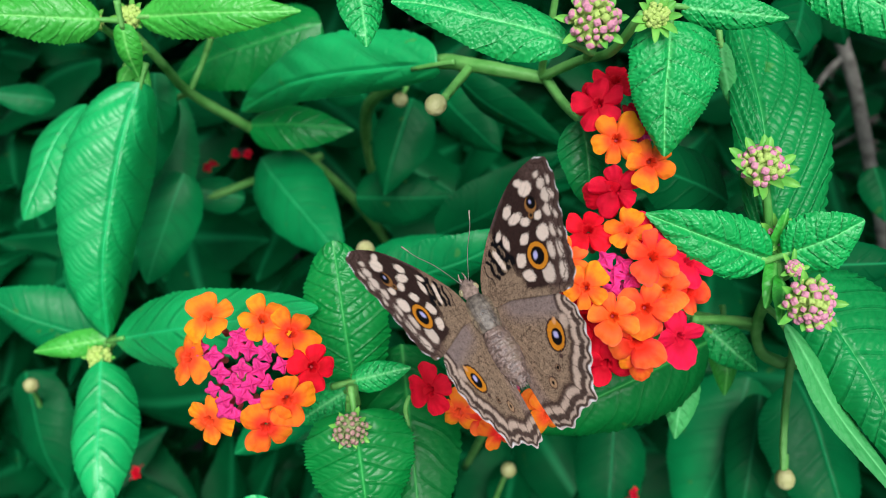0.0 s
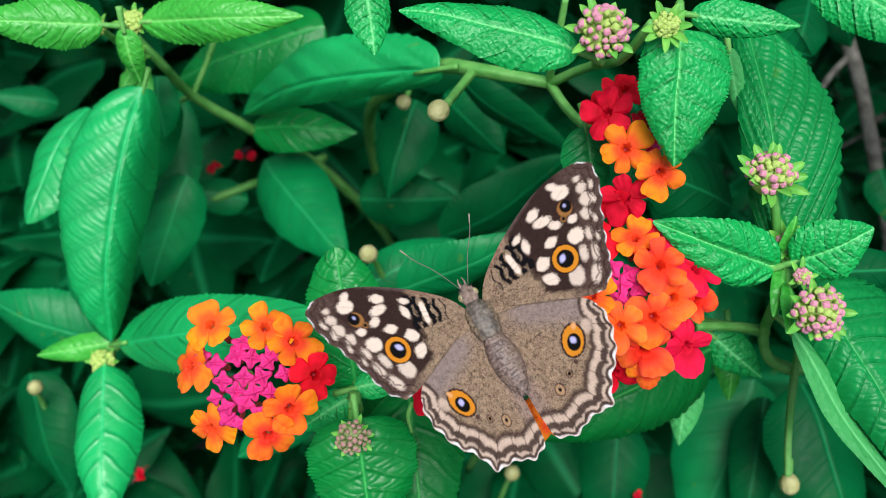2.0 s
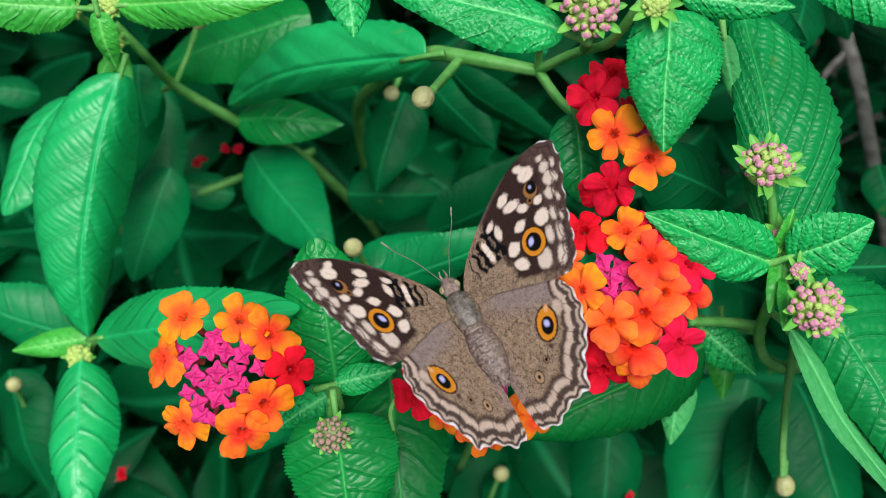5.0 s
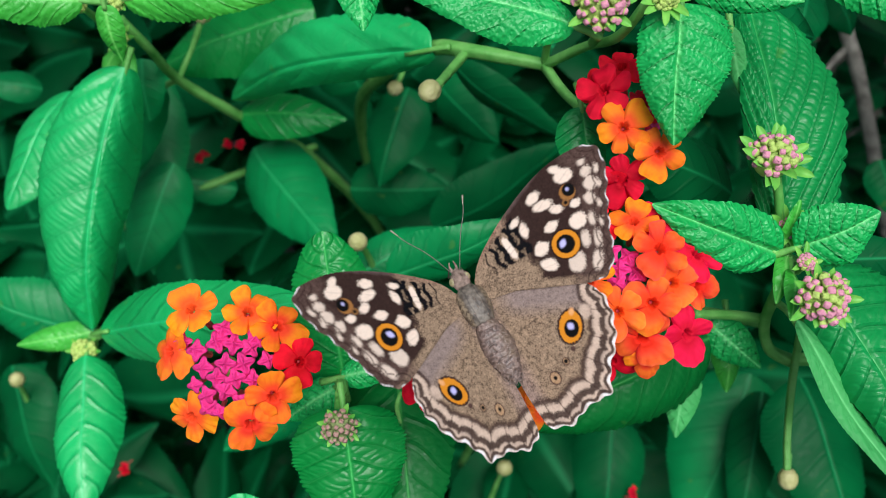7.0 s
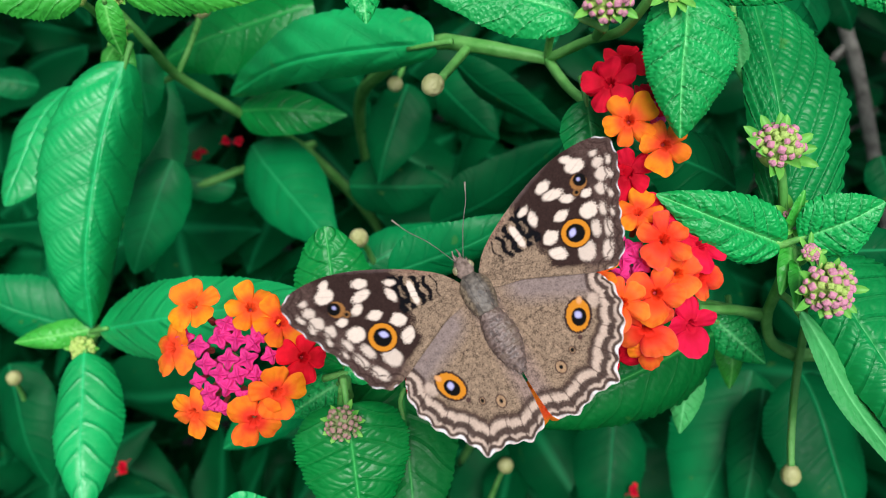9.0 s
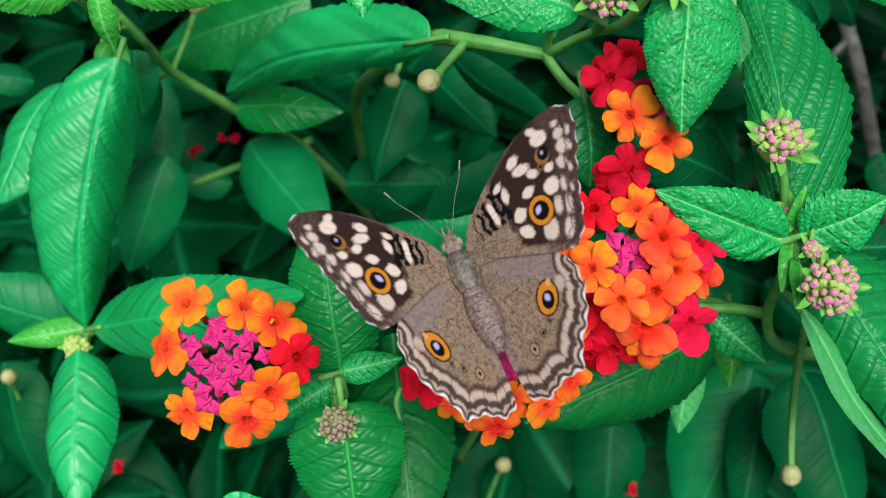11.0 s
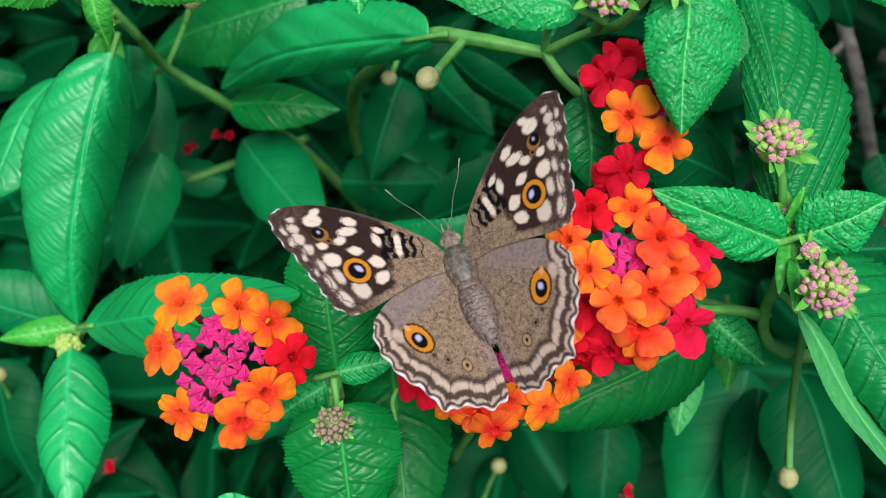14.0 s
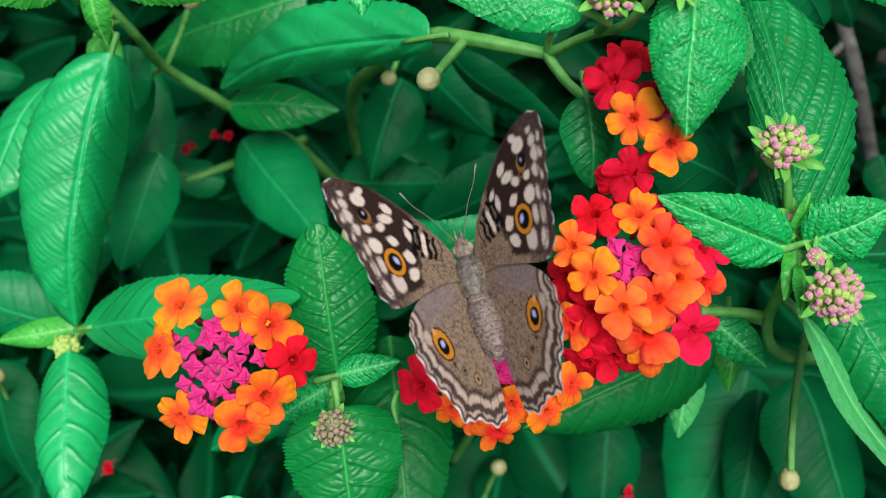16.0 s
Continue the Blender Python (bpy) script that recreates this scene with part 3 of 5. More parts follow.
leaf(SHRUB, (-0.0897, 0.1621, 0.6684), (-0.1012, 0.1352, 0.6550), 0.0201, LEAF_SMOOTH, roll=20, quilt=0.7, rungs=0.03, blunt=0.7, stalk=0.0, nu=110, nv=51)
leaf(SHRUB, (-0.0896, 0.1242, 0.6196), (-0.1205, 0.1317, 0.6299), 0.0194, LEAF_MID, roll=-15, quilt=0.5, blunt=0.6, stalk=0.0)
leaf(SHRUB, (-0.0657, 0.1362, 0.7106), (-0.0871, 0.1320, 0.7149), 0.0097, LEAF_YOUNG, quilt=0.9, bite=0.08, rungs=0.01, roll=-10, arch=0.08)
leaf(SHRUB, (-0.0597, 0.1399, 0.7086), (-0.0269, 0.1338, 0.7138), 0.0093, LEAF_YOUNG, quilt=0.9, bite=0.08, rungs=0.01, roll=12, arch=0.08)
leaf(SHRUB, (-0.0594, 0.1304, 0.7136), (-0.0591, 0.1292, 0.7022), 0.0049, LEAF_YOUNG, arch=0.1, nu=46, nv=25)
leaf(SHRUB, (-0.0722, 0.1563, 0.6857), (-0.0668, 0.1492, 0.6824), 0.0050, LEAF_YOUNG, nu=36, nv=21, arch=0.05)
leaf(SHRUB, (-0.0710, 0.1563, 0.6857), (-0.0732, 0.1483, 0.6842), 0.0042, LEAF_YOUNG, nu=36, nv=21, arch=0.05)
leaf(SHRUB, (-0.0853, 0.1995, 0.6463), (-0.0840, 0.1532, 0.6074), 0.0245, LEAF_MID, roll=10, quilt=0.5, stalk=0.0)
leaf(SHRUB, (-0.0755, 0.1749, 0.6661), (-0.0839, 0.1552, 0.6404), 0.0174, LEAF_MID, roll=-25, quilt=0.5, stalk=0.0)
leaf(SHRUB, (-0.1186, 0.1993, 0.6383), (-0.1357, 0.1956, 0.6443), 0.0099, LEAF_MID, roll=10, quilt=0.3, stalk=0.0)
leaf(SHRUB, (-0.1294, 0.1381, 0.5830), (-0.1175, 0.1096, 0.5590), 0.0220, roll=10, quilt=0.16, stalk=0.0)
leaf(SHRUB, (-0.0018, 0.1373, 0.6985), (-0.0551, 0.1735, 0.6558), 0.0155, LEAF_SMOOTH, quilt=1.3, rungs=0.03, veins=6, roll=-6, arch=0.07, fold=(4, -30), lop=-0.30, blunt=1.1, bend=-0.03, curl=0.35, wave=0.14, heart=0.3, nu=150, nv=71)
leaf(SHRUB, (-0.0320, 0.1853, 0.6749), (-0.0732, 0.1819, 0.6602), 0.0219, LEAF_FRESH, stalk=0.0, quilt=0.5, rungs=0.01, roll=6, blunt=0.8)
leaf(SHRUB, (-0.0544, 0.1751, 0.6493), (-0.0246, 0.1693, 0.6523), 0.0137, LEAF_FRESH, roll=-10, quilt=0.5, stalk=0.0)
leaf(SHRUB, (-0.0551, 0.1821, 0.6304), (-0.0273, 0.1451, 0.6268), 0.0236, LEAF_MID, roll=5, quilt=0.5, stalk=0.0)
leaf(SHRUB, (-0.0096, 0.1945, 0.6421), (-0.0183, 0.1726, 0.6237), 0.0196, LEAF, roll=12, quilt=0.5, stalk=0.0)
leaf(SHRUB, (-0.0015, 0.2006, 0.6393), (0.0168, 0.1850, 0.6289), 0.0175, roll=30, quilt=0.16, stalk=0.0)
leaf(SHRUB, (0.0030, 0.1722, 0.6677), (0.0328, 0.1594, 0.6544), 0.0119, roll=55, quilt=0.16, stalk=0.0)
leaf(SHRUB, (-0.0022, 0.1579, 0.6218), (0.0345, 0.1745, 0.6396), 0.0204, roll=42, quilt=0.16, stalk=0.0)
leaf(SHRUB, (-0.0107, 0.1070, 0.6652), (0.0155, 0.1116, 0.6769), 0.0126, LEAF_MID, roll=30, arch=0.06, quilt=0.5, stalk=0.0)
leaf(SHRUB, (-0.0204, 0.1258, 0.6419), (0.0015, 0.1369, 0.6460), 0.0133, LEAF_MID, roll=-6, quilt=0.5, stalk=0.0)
leaf(SHRUB, (-0.0171, 0.0794, 0.6708), (-0.0206, 0.0984, 0.6893), 0.0163, LEAF_FRESH, roll=4, arch=0.08, fold=(-4, -14), veins=9, quilt=0.5, rungs=0.08, blunt=1.2, bow=0.22, crenate=True, teeth=26, bite=0.06, nu=170, nv=81)
leaf(SHRUB, (-0.0173, 0.0783, 0.6738), (-0.0066, 0.0797, 0.6762), 0.0054, LEAF_NEAR, roll=-10, arch=0.08, nu=50, nv=29)
leaf(SHRUB, (-0.0181, 0.0788, 0.6703), (-0.0285, 0.0760, 0.6627), 0.0067, LEAF_NEAR, roll=10, quilt=0.8, rungs=0.01, nu=70, nv=41)
leaf(SHRUB, (-0.0324, 0.1032, 0.6255), (-0.0529, 0.0952, 0.6123), 0.0128, LEAF_MID, roll=-8, quilt=0.5, blunt=0.5, stalk=0.0)
leaf(SHRUB, (-0.0366, 0.0625, 0.6371), (-0.0387, 0.0683, 0.6484), 0.0124, LEAF_SMOOTH, roll=4, quilt=0.5, blunt=0.8, stalk=0.0, nu=70, nv=41)
leaf(SHRUB, (-0.0161, 0.0707, 0.6766), (-0.0136, 0.0556, 0.6613), 0.0195, LEAF_FRESH, roll=-6, arch=0.1, fold=-6, veins=7, quilt=0.6, rungs=0.05, heart=0.5, blunt=0.6, bow=0.22, crenate=True, bite=0.06, nu=150, nv=81)
leaf(SHRUB, (-0.0087, 0.0885, 0.6706), (-0.0047, 0.0542, 0.6588), 0.0199, LEAF_GLOSSY, roll=-4, arch=0.06, quilt=0.35, rungs=0.004, blunt=0.8, crenate=True, teeth=24, stalk=0.0, nu=130, nv=61)
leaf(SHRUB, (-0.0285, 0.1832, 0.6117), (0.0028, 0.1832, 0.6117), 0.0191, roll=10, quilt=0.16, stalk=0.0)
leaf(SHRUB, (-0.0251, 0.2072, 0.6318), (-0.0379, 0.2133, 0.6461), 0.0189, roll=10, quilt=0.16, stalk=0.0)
leaf(SHRUB, (-0.0648, 0.1874, 0.6074), (-0.0859, 0.1859, 0.6139), 0.0123, LEAF_MID, roll=10, quilt=0.5, stalk=0.0)
leaf(SHRUB, (-0.0377, 0.1164, 0.6170), (-0.0196, 0.1194, 0.6325), 0.0167, LEAF_MID, roll=-14, quilt=0.5, stalk=0.0)
leaf(SHRUB, (0.0498, 0.0890, 0.6697), (0.0144, 0.0725, 0.6663), 0.0208, LEAF_GLOSSY, stalk=0.0, quilt=0.8, rungs=0.02, heart=0.7, blunt=0.5, roll=8, arch=0.09, fold=(-6, -14), curl=0.4, crenate=True, teeth=22, nu=140, nv=61)
leaf(SHRUB, (0.0474, 0.0883, 0.6613), (0.0449, 0.0777, 0.6524), 0.0067, LEAF_UNDER, roll=20, quilt=0.3, nu=40, nv=23)
leaf(SHRUB, (0.0498, 0.0909, 0.6713), (0.0603, 0.0862, 0.6635), 0.0080, LEAF_NEAR, roll=10, nu=50, nv=29)
leaf(SHRUB, (0.0598, 0.1036, 0.6546), (0.0611, 0.0939, 0.6412), 0.0072, LEAF_YOUNG, nu=40, nv=23)
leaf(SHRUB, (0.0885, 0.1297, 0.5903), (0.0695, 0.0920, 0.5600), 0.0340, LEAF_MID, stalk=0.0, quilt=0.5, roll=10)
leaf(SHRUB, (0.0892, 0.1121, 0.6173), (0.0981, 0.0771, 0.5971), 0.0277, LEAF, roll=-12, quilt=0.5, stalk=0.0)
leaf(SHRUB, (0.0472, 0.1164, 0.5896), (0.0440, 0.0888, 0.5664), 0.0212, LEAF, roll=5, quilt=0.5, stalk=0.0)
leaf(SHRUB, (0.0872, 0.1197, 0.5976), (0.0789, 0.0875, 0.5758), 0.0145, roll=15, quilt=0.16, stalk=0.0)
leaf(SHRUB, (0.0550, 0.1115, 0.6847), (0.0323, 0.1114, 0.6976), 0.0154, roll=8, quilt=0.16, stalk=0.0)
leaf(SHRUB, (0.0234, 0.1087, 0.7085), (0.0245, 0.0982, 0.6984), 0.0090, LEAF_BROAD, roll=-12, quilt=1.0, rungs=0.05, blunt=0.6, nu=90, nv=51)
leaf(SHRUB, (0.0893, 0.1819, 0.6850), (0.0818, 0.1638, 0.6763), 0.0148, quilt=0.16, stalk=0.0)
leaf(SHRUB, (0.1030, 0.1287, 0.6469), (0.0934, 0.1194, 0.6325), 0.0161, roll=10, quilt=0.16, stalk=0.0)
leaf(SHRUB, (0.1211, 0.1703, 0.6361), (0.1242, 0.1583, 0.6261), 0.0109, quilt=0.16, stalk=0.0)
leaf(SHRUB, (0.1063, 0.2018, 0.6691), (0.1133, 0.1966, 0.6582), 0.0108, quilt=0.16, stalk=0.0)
leaf(SHRUB, (-0.0733, 0.1679, 0.6380), (-0.0852, 0.1468, 0.6151), 0.0174, LEAF_MID, roll=-8, quilt=0.5, blunt=0.7, stalk=0.0)
leaf(SHRUB, (-0.0706, 0.1638, 0.6763), (-0.0706, 0.1571, 0.6629), 0.0097, LEAF_MID, roll=5, quilt=0.4, blunt=0.8, stalk=0.0, nu=60, nv=31)
TOP_BRANCH = thing("lantana_branch", (0.0199, 0.1326, 0.6985), "leafy lantana branch with bright rugose green leaves", "branch", "swaying branches")
leaf(TOP_BRANCH, (0.0337, 0.1029, 0.7323), (0.0333, 0.0899, 0.7175), 0.0144, LEAF_NEAR, roll=-4, arch=0.08, fold=-6, twist=8, heart=0.8, blunt=0.2, veins=6, lop=0.24, bend=-0.03, quilt=2.8, rungs=0.01, bite=0.06, nu=150, nv=71)
leaf(TOP_BRANCH, (0.0195, 0.1039, 0.7278), (-0.0074, 0.1105, 0.7309), 0.0101, LEAF_NEAR, roll=14, arch=0.07, fold=-10, veins=6, nu=130, nv=61)
leaf(TOP_BRANCH, (-0.0137, 0.1232, 0.7273), (-0.0121, 0.1134, 0.7203), 0.0078, LEAF_NEAR, roll=-12, nu=54, nv=31)
leaf(TOP_BRANCH, (0.0372, 0.1106, 0.7294), (0.0534, 0.1083, 0.7288), 0.0057, LEAF_NEAR, roll=20, nu=130, nv=61)
leaf(TOP_BRANCH, (0.0631, 0.1305, 0.7239), (0.0831, 0.1154, 0.7188), 0.0116, LEAF_NEAR, roll=10, nu=130, nv=61)
leaf(TOP_BRANCH, (0.0479, 0.1248, 0.7165), (0.0680, 0.1291, 0.7070), 0.0113, roll=20, quilt=0.16, stalk=0.0)
leaf(TOP_BRANCH, (0.0220, 0.1368, 0.6994), (0.0110, 0.1461, 0.6980), 0.0090, roll=0, quilt=0.16, stalk=0.0)
stem(TOP_BRANCH, [(0.0199, 0.1326, 0.6985), (0.0255, 0.1246, 0.7087), (0.0281, 0.1126, 0.7196), (0.0310, 0.1088, 0.7294)], 0.0009, 0.0007)
stem(TOP_BRANCH, [(0.0199, 0.1326, 0.6985), (0.0197, 0.1310, 0.7036), (0.0193, 0.1242, 0.7150), (0.0198, 0.1239, 0.7238)], 0.0008, 0.0006)
RIGHT_BRANCH = thing("lantana_branch", (0.0612, 0.0980, 0.6734), "leafy lantana branch with broad rugose leaves below pink buds", "branch", "swaying branches")
leaf(RIGHT_BRANCH, (0.0553, 0.0892, 0.6960), (0.0522, 0.1251, 0.7170), 0.0181, LEAF_BROAD, roll=0, arch=0.08, fold=-8, blunt=1.9, teeth=24, bite=0.045, bow=0.85, crenate=True, veins=6, quilt=1.0, rungs=0.07, lop=-0.5, nu=180, nv=81)
leaf(RIGHT_BRANCH, (0.0473, 0.1181, 0.7176), (0.0504, 0.1116, 0.7082), 0.0032, LEAF_UNDER, roll=30, nu=40, nv=23)
leaf(RIGHT_BRANCH, (0.0534, 0.0864, 0.6976), (0.0316, 0.0877, 0.7078), 0.0106, LEAF_NEAR, roll=-10, arch=0.08, fold=10, quilt=2.8, rungs=0.01, nu=140, nv=71, crenate=True, teeth=22, bite=0.05)
leaf(RIGHT_BRANCH, (0.0549, 0.0858, 0.6997), (0.0662, 0.0874, 0.7062), 0.0109, LEAF_NEAR, roll=12, arch=0.09, blunt=0.3, fold=8, quilt=2.8, rungs=0.01, nu=140, nv=71, crenate=True, teeth=20, bite=0.05)
leaf(RIGHT_BRANCH, (0.0600, 0.0864, 0.6936), (0.0754, 0.0573, 0.6771), 0.0222, LEAF_BROAD, quilt=1.0, rungs=0.08, lop=0.48, roll=-8, arch=0.07, fold=-14, blunt=0.3, veins=9, bow=0.2, nu=180, nv=81)
leaf(RIGHT_BRANCH, (0.0559, 0.0783, 0.6908), (0.0739, 0.0532, 0.6749), 0.0051, LEAF_UNDER, roll=-26, arch=-0.03, fold=4, quilt=0.4, rungs=0.015, teeth=34, blunt=0.4)
leaf(RIGHT_BRANCH, (0.0635, 0.0957, 0.6845), (0.0860, 0.0974, 0.6833), 0.0100, quilt=0.16, stalk=0.0)
leaf(RIGHT_BRANCH, (0.0540, 0.0879, 0.6988), (0.0549, 0.0903, 0.7060), 0.0026, LEAF_YOUNG, nu=36, nv=19, roll=20)
leaf(RIGHT_BRANCH, (0.0545, 0.0866, 0.6977), (0.0511, 0.0780, 0.6958), 0.0032, LEAF_YOUNG, nu=36, nv=19)
leaf(RIGHT_BRANCH, (0.0545, 0.0833, 0.6975), (0.0516, 0.0737, 0.6974), 0.0034, LEAF_YOUNG, nu=36, nv=19, roll=-20)
stem(RIGHT_BRANCH, [(0.0545, 0.0862, 0.6974), (0.0582, 0.0903, 0.6826), (0.0598, 0.0918, 0.6708), (0.0626, 0.0909, 0.6635), (0.0681, 0.0907, 0.6594)], 0.0008, 0.0012)
stem(SHRUB, [(-0.0688, 0.1560, 0.6933), (-0.0651, 0.1567, 0.6847), (-0.0647, 0.1672, 0.6674), (-0.0549, 0.1743, 0.6499), (-0.0402, 0.1957, 0.6117), (-0.0228, 0.2156, 0.5502), (-0.0179, 0.2445, 0.4569)], 0.0008, 0.0018)
stem(SHRUB, [(-0.0647, 0.1672, 0.6674), (-0.0601, 0.1713, 0.6748), (-0.0567, 0.1737, 0.6821)], 0.0007, 0.0006)
stem(SHRUB, [(-0.0647, 0.1672, 0.6674), (-0.0723, 0.1694, 0.6628), (-0.0792, 0.1708, 0.6614)], 0.0008, 0.0006)
stem(SHRUB, [(0.0199, 0.1326, 0.6985), (0.0126, 0.1345, 0.6988), (0.0051, 0.1380, 0.6978), (-0.0023, 0.1473, 0.6912), (-0.0137, 0.1773, 0.6616), (-0.0277, 0.2190, 0.6052), (-0.0223, 0.2492, 0.4869)], 0.0011, 0.0020)
stem(SHRUB, [(0.0051, 0.1377, 0.6975), (0.0017, 0.1291, 0.6995), (-0.0002, 0.1219, 0.7026)], 0.0009, 0.0008)
stem(SHRUB, [(0.0199, 0.1326, 0.6985), (0.0229, 0.1230, 0.6995), (0.0260, 0.1131, 0.7030), (0.0290, 0.1039, 0.7070)], 0.0009, 0.0007)
stem(SHRUB, [(0.0681, 0.0907, 0.6594), (0.0778, 0.0938, 0.6542), (0.1004, 0.1010, 0.6367), (0.1355, 0.1341, 0.5862), (0.1569, 0.1586, 0.5023), (0.1160, 0.1933, 0.4139)], 0.0012, 0.0022)
stem(SHRUB, [(0.0450, 0.0883, 0.6782), (0.0531, 0.0910, 0.6741), (0.0604, 0.0927, 0.6703)], 0.0008, 0.0009)
stem(SHRUB, [(0.0667, 0.0911, 0.6728), (0.0682, 0.0899, 0.6627), (0.0683, 0.0857, 0.6552), (0.0684, 0.0799, 0.6477), (0.0683, 0.0751, 0.6437)], 0.0008, 0.0007)
stem(SHRUB, [(-0.0793, 0.1094, 0.6399), (-0.0912, 0.1191, 0.6128), (-0.1179, 0.1374, 0.5498), (-0.1549, 0.1691, 0.4458), (-0.1160, 0.1721, 0.3178)], 0.0012, 0.0022)
stem(SHRUB, [(-0.0793, 0.1094, 0.6399), (-0.0751, 0.1108, 0.6423), (-0.0686, 0.1106, 0.6448)], 0.0011, 0.0007)
stem(SHRUB, [(-0.0801, 0.1106, 0.6382), (-0.0849, 0.1256, 0.6378), (-0.0842, 0.1500, 0.6518), (-0.0718, 0.1531, 0.6805), (-0.0695, 0.1558, 0.6905)], 0.0013, 0.0011)
stem(SHRUB, [(-0.0170, 0.0738, 0.6752), (-0.0172, 0.0774, 0.6730), (-0.0225, 0.0965, 0.6526), (-0.0342, 0.1292, 0.6082), (-0.0403, 0.1787, 0.5192), (-0.0240, 0.2307, 0.4322)], 0.0009, 0.0020)
stem(SHRUB, [(-0.0308, 0.1029, 0.6383), (-0.0106, 0.0921, 0.6553), (-0.0041, 0.0862, 0.6674)], 0.0009, 0.0008)
stem(SHRUB, [(-0.0040, 0.0845, 0.6672), (-0.0076, 0.0766, 0.6685), (-0.0071, 0.0716, 0.6656), (-0.0084, 0.0655, 0.6461)], 0.0004, 0.0004)
stem(SHRUB, [(-0.0424, 0.2102, 0.6043), (-0.0630, 0.1915, 0.6108), (-0.0799, 0.1853, 0.6095), (-0.0993, 0.2001, 0.6023)], 0.0012, 0.0010)
RING_HEAD = FlowerHead((-0.0347, 0.0750, 0.6827), FACE, [(-0.0388, 0.0836, 0.6677), (-0.0481, 0.1036, 0.6322), (-0.0663, 0.1445, 0.5618)], "round lantana flower head, orange florets ringing magenta buds")
RING_HEAD.floret((-0.0388, 0.0787, 0.6935), "amber", 0.0043)
RING_HEAD.floret((-0.0297, 0.0777, 0.6941), "amber", 0.0043)
RING_HEAD.floret((-0.0252, 0.0759, 0.6927), "amber", 0.0043)
RING_HEAD.floret((-0.0424, 0.0742, 0.6884), "orange", 0.0043)
RING_HEAD.floret((-0.0216, 0.0717, 0.6893), "red", 0.0043)
RING_HEAD.floret((-0.0250, 0.0656, 0.6894), "amber", 0.0043)
RING_HEAD.floret((-0.0284, 0.0624, 0.6867), "orange", 0.0043)
RING_HEAD.floret((-0.0388, 0.0658, 0.6828), "orange", 0.0043)
RING_HEAD.bud((-0.0378, 0.0732, 0.6903))
RING_HEAD.bud((-0.0343, 0.0736, 0.6920))
RING_HEAD.bud((-0.0317, 0.0734, 0.6918))
RING_HEAD.bud((-0.0291, 0.0728, 0.6914))
RING_HEAD.bud((-0.0265, 0.0714, 0.6903))
RING_HEAD.bud((-0.0361, 0.0700, 0.6903))
RING_HEAD.bud((-0.0322, 0.0694, 0.6925))
RING_HEAD.bud((-0.0297, 0.0699, 0.6916))
RING_HEAD.bud((-0.0338, 0.0683, 0.6902))
RING_HEAD.bud((-0.0308, 0.0679, 0.6906))
RING_HEAD.bud((-0.0284, 0.0683, 0.6896))
RING_HEAD.bud((-0.0377, 0.0685, 0.6877))
RING_HEAD.bud((-0.0355, 0.0668, 0.6877))
RING_HEAD.bud((-0.0324, 0.0668, 0.6890))
RING_HEAD.bud((-0.0301, 0.0657, 0.6874))
RING_HEAD.bud((-0.0335, 0.0648, 0.6860))
RING_HEAD.bud((-0.0357, 0.0658, 0.6855))
RING_HEAD.bud((-0.0286, 0.0746, 0.6916))
RING_HEAD.bud((-0.0335, 0.0757, 0.6924))
RING_HEAD.bud((-0.0407, 0.0753, 0.6894))
FULL_HEAD = FlowerHead((0.0312, 0.0825, 0.6928), FACE, [(0.0380, 0.0894, 0.6804), (0.0576, 0.0989, 0.6627), (0.0724, 0.1109, 0.6430)], "full lantana flower head of red, coral and orange florets")
FULL_HEAD.floret((0.0228, 0.0874, 0.7045), "red", 0.0043)
FULL_HEAD.floret((0.0288, 0.0859, 0.7059), "orange")
FULL_HEAD.floret((0.0319, 0.0862, 0.7049), "rose")
FULL_HEAD.floret((0.0320, 0.0811, 0.7053), "coral", 0.0042)
FULL_HEAD.floret((0.0385, 0.0827, 0.7021), "rose", 0.0042)
FULL_HEAD.floret((0.0385, 0.0789, 0.6990), "coral")
FULL_HEAD.floret((0.0343, 0.0779, 0.7013), "coral")
FULL_HEAD.floret((0.0308, 0.0747, 0.7006), "coral", 0.0042)
FULL_HEAD.floret((0.0257, 0.0735, 0.7001), "coral")
FULL_HEAD.floret((0.0297, 0.0720, 0.6957), "coral", 0.0042)
FULL_HEAD.floret((0.0307, 0.0706, 0.6920), "orange", 0.0034)
FULL_HEAD.floret((0.0368, 0.0735, 0.6945), "rose", 0.0042)
FULL_HEAD.floret((0.0260, 0.0722, 0.6894), "red", 0.0040)
FULL_HEAD.floret((0.0222, 0.0766, 0.6955), "red")
FULL_HEAD.floret((0.0196, 0.0758, 0.6922), "orange")
FULL_HEAD.floret((0.0215, 0.0773, 0.7026), "orange", 0.0038)
FULL_HEAD.floret((0.0193, 0.0832, 0.7022), "coral")
FULL_HEAD.floret((0.0222, 0.0750, 0.6916), "red")
FULL_HEAD.floret((0.0189, 0.0821, 0.6961), "red")
FULL_HEAD.floret((0.0200, 0.0794, 0.6926), "red")
FULL_HEAD.floret((0.0227, 0.0733, 0.6863), "red")
FULL_HEAD.bud((0.0253, 0.0825, 0.7030))
FULL_HEAD.bud((0.0279, 0.0818, 0.7025))
FULL_HEAD.bud((0.0266, 0.0801, 0.7017))
FULL_HEAD.bud((0.0292, 0.0800, 0.7010))
FULL_HEAD.bud((0.0262, 0.0784, 0.7003))
FULL_HEAD.bud((0.0286, 0.0793, 0.6991))
FULL_HEAD.bud((0.0248, 0.0811, 0.7012))
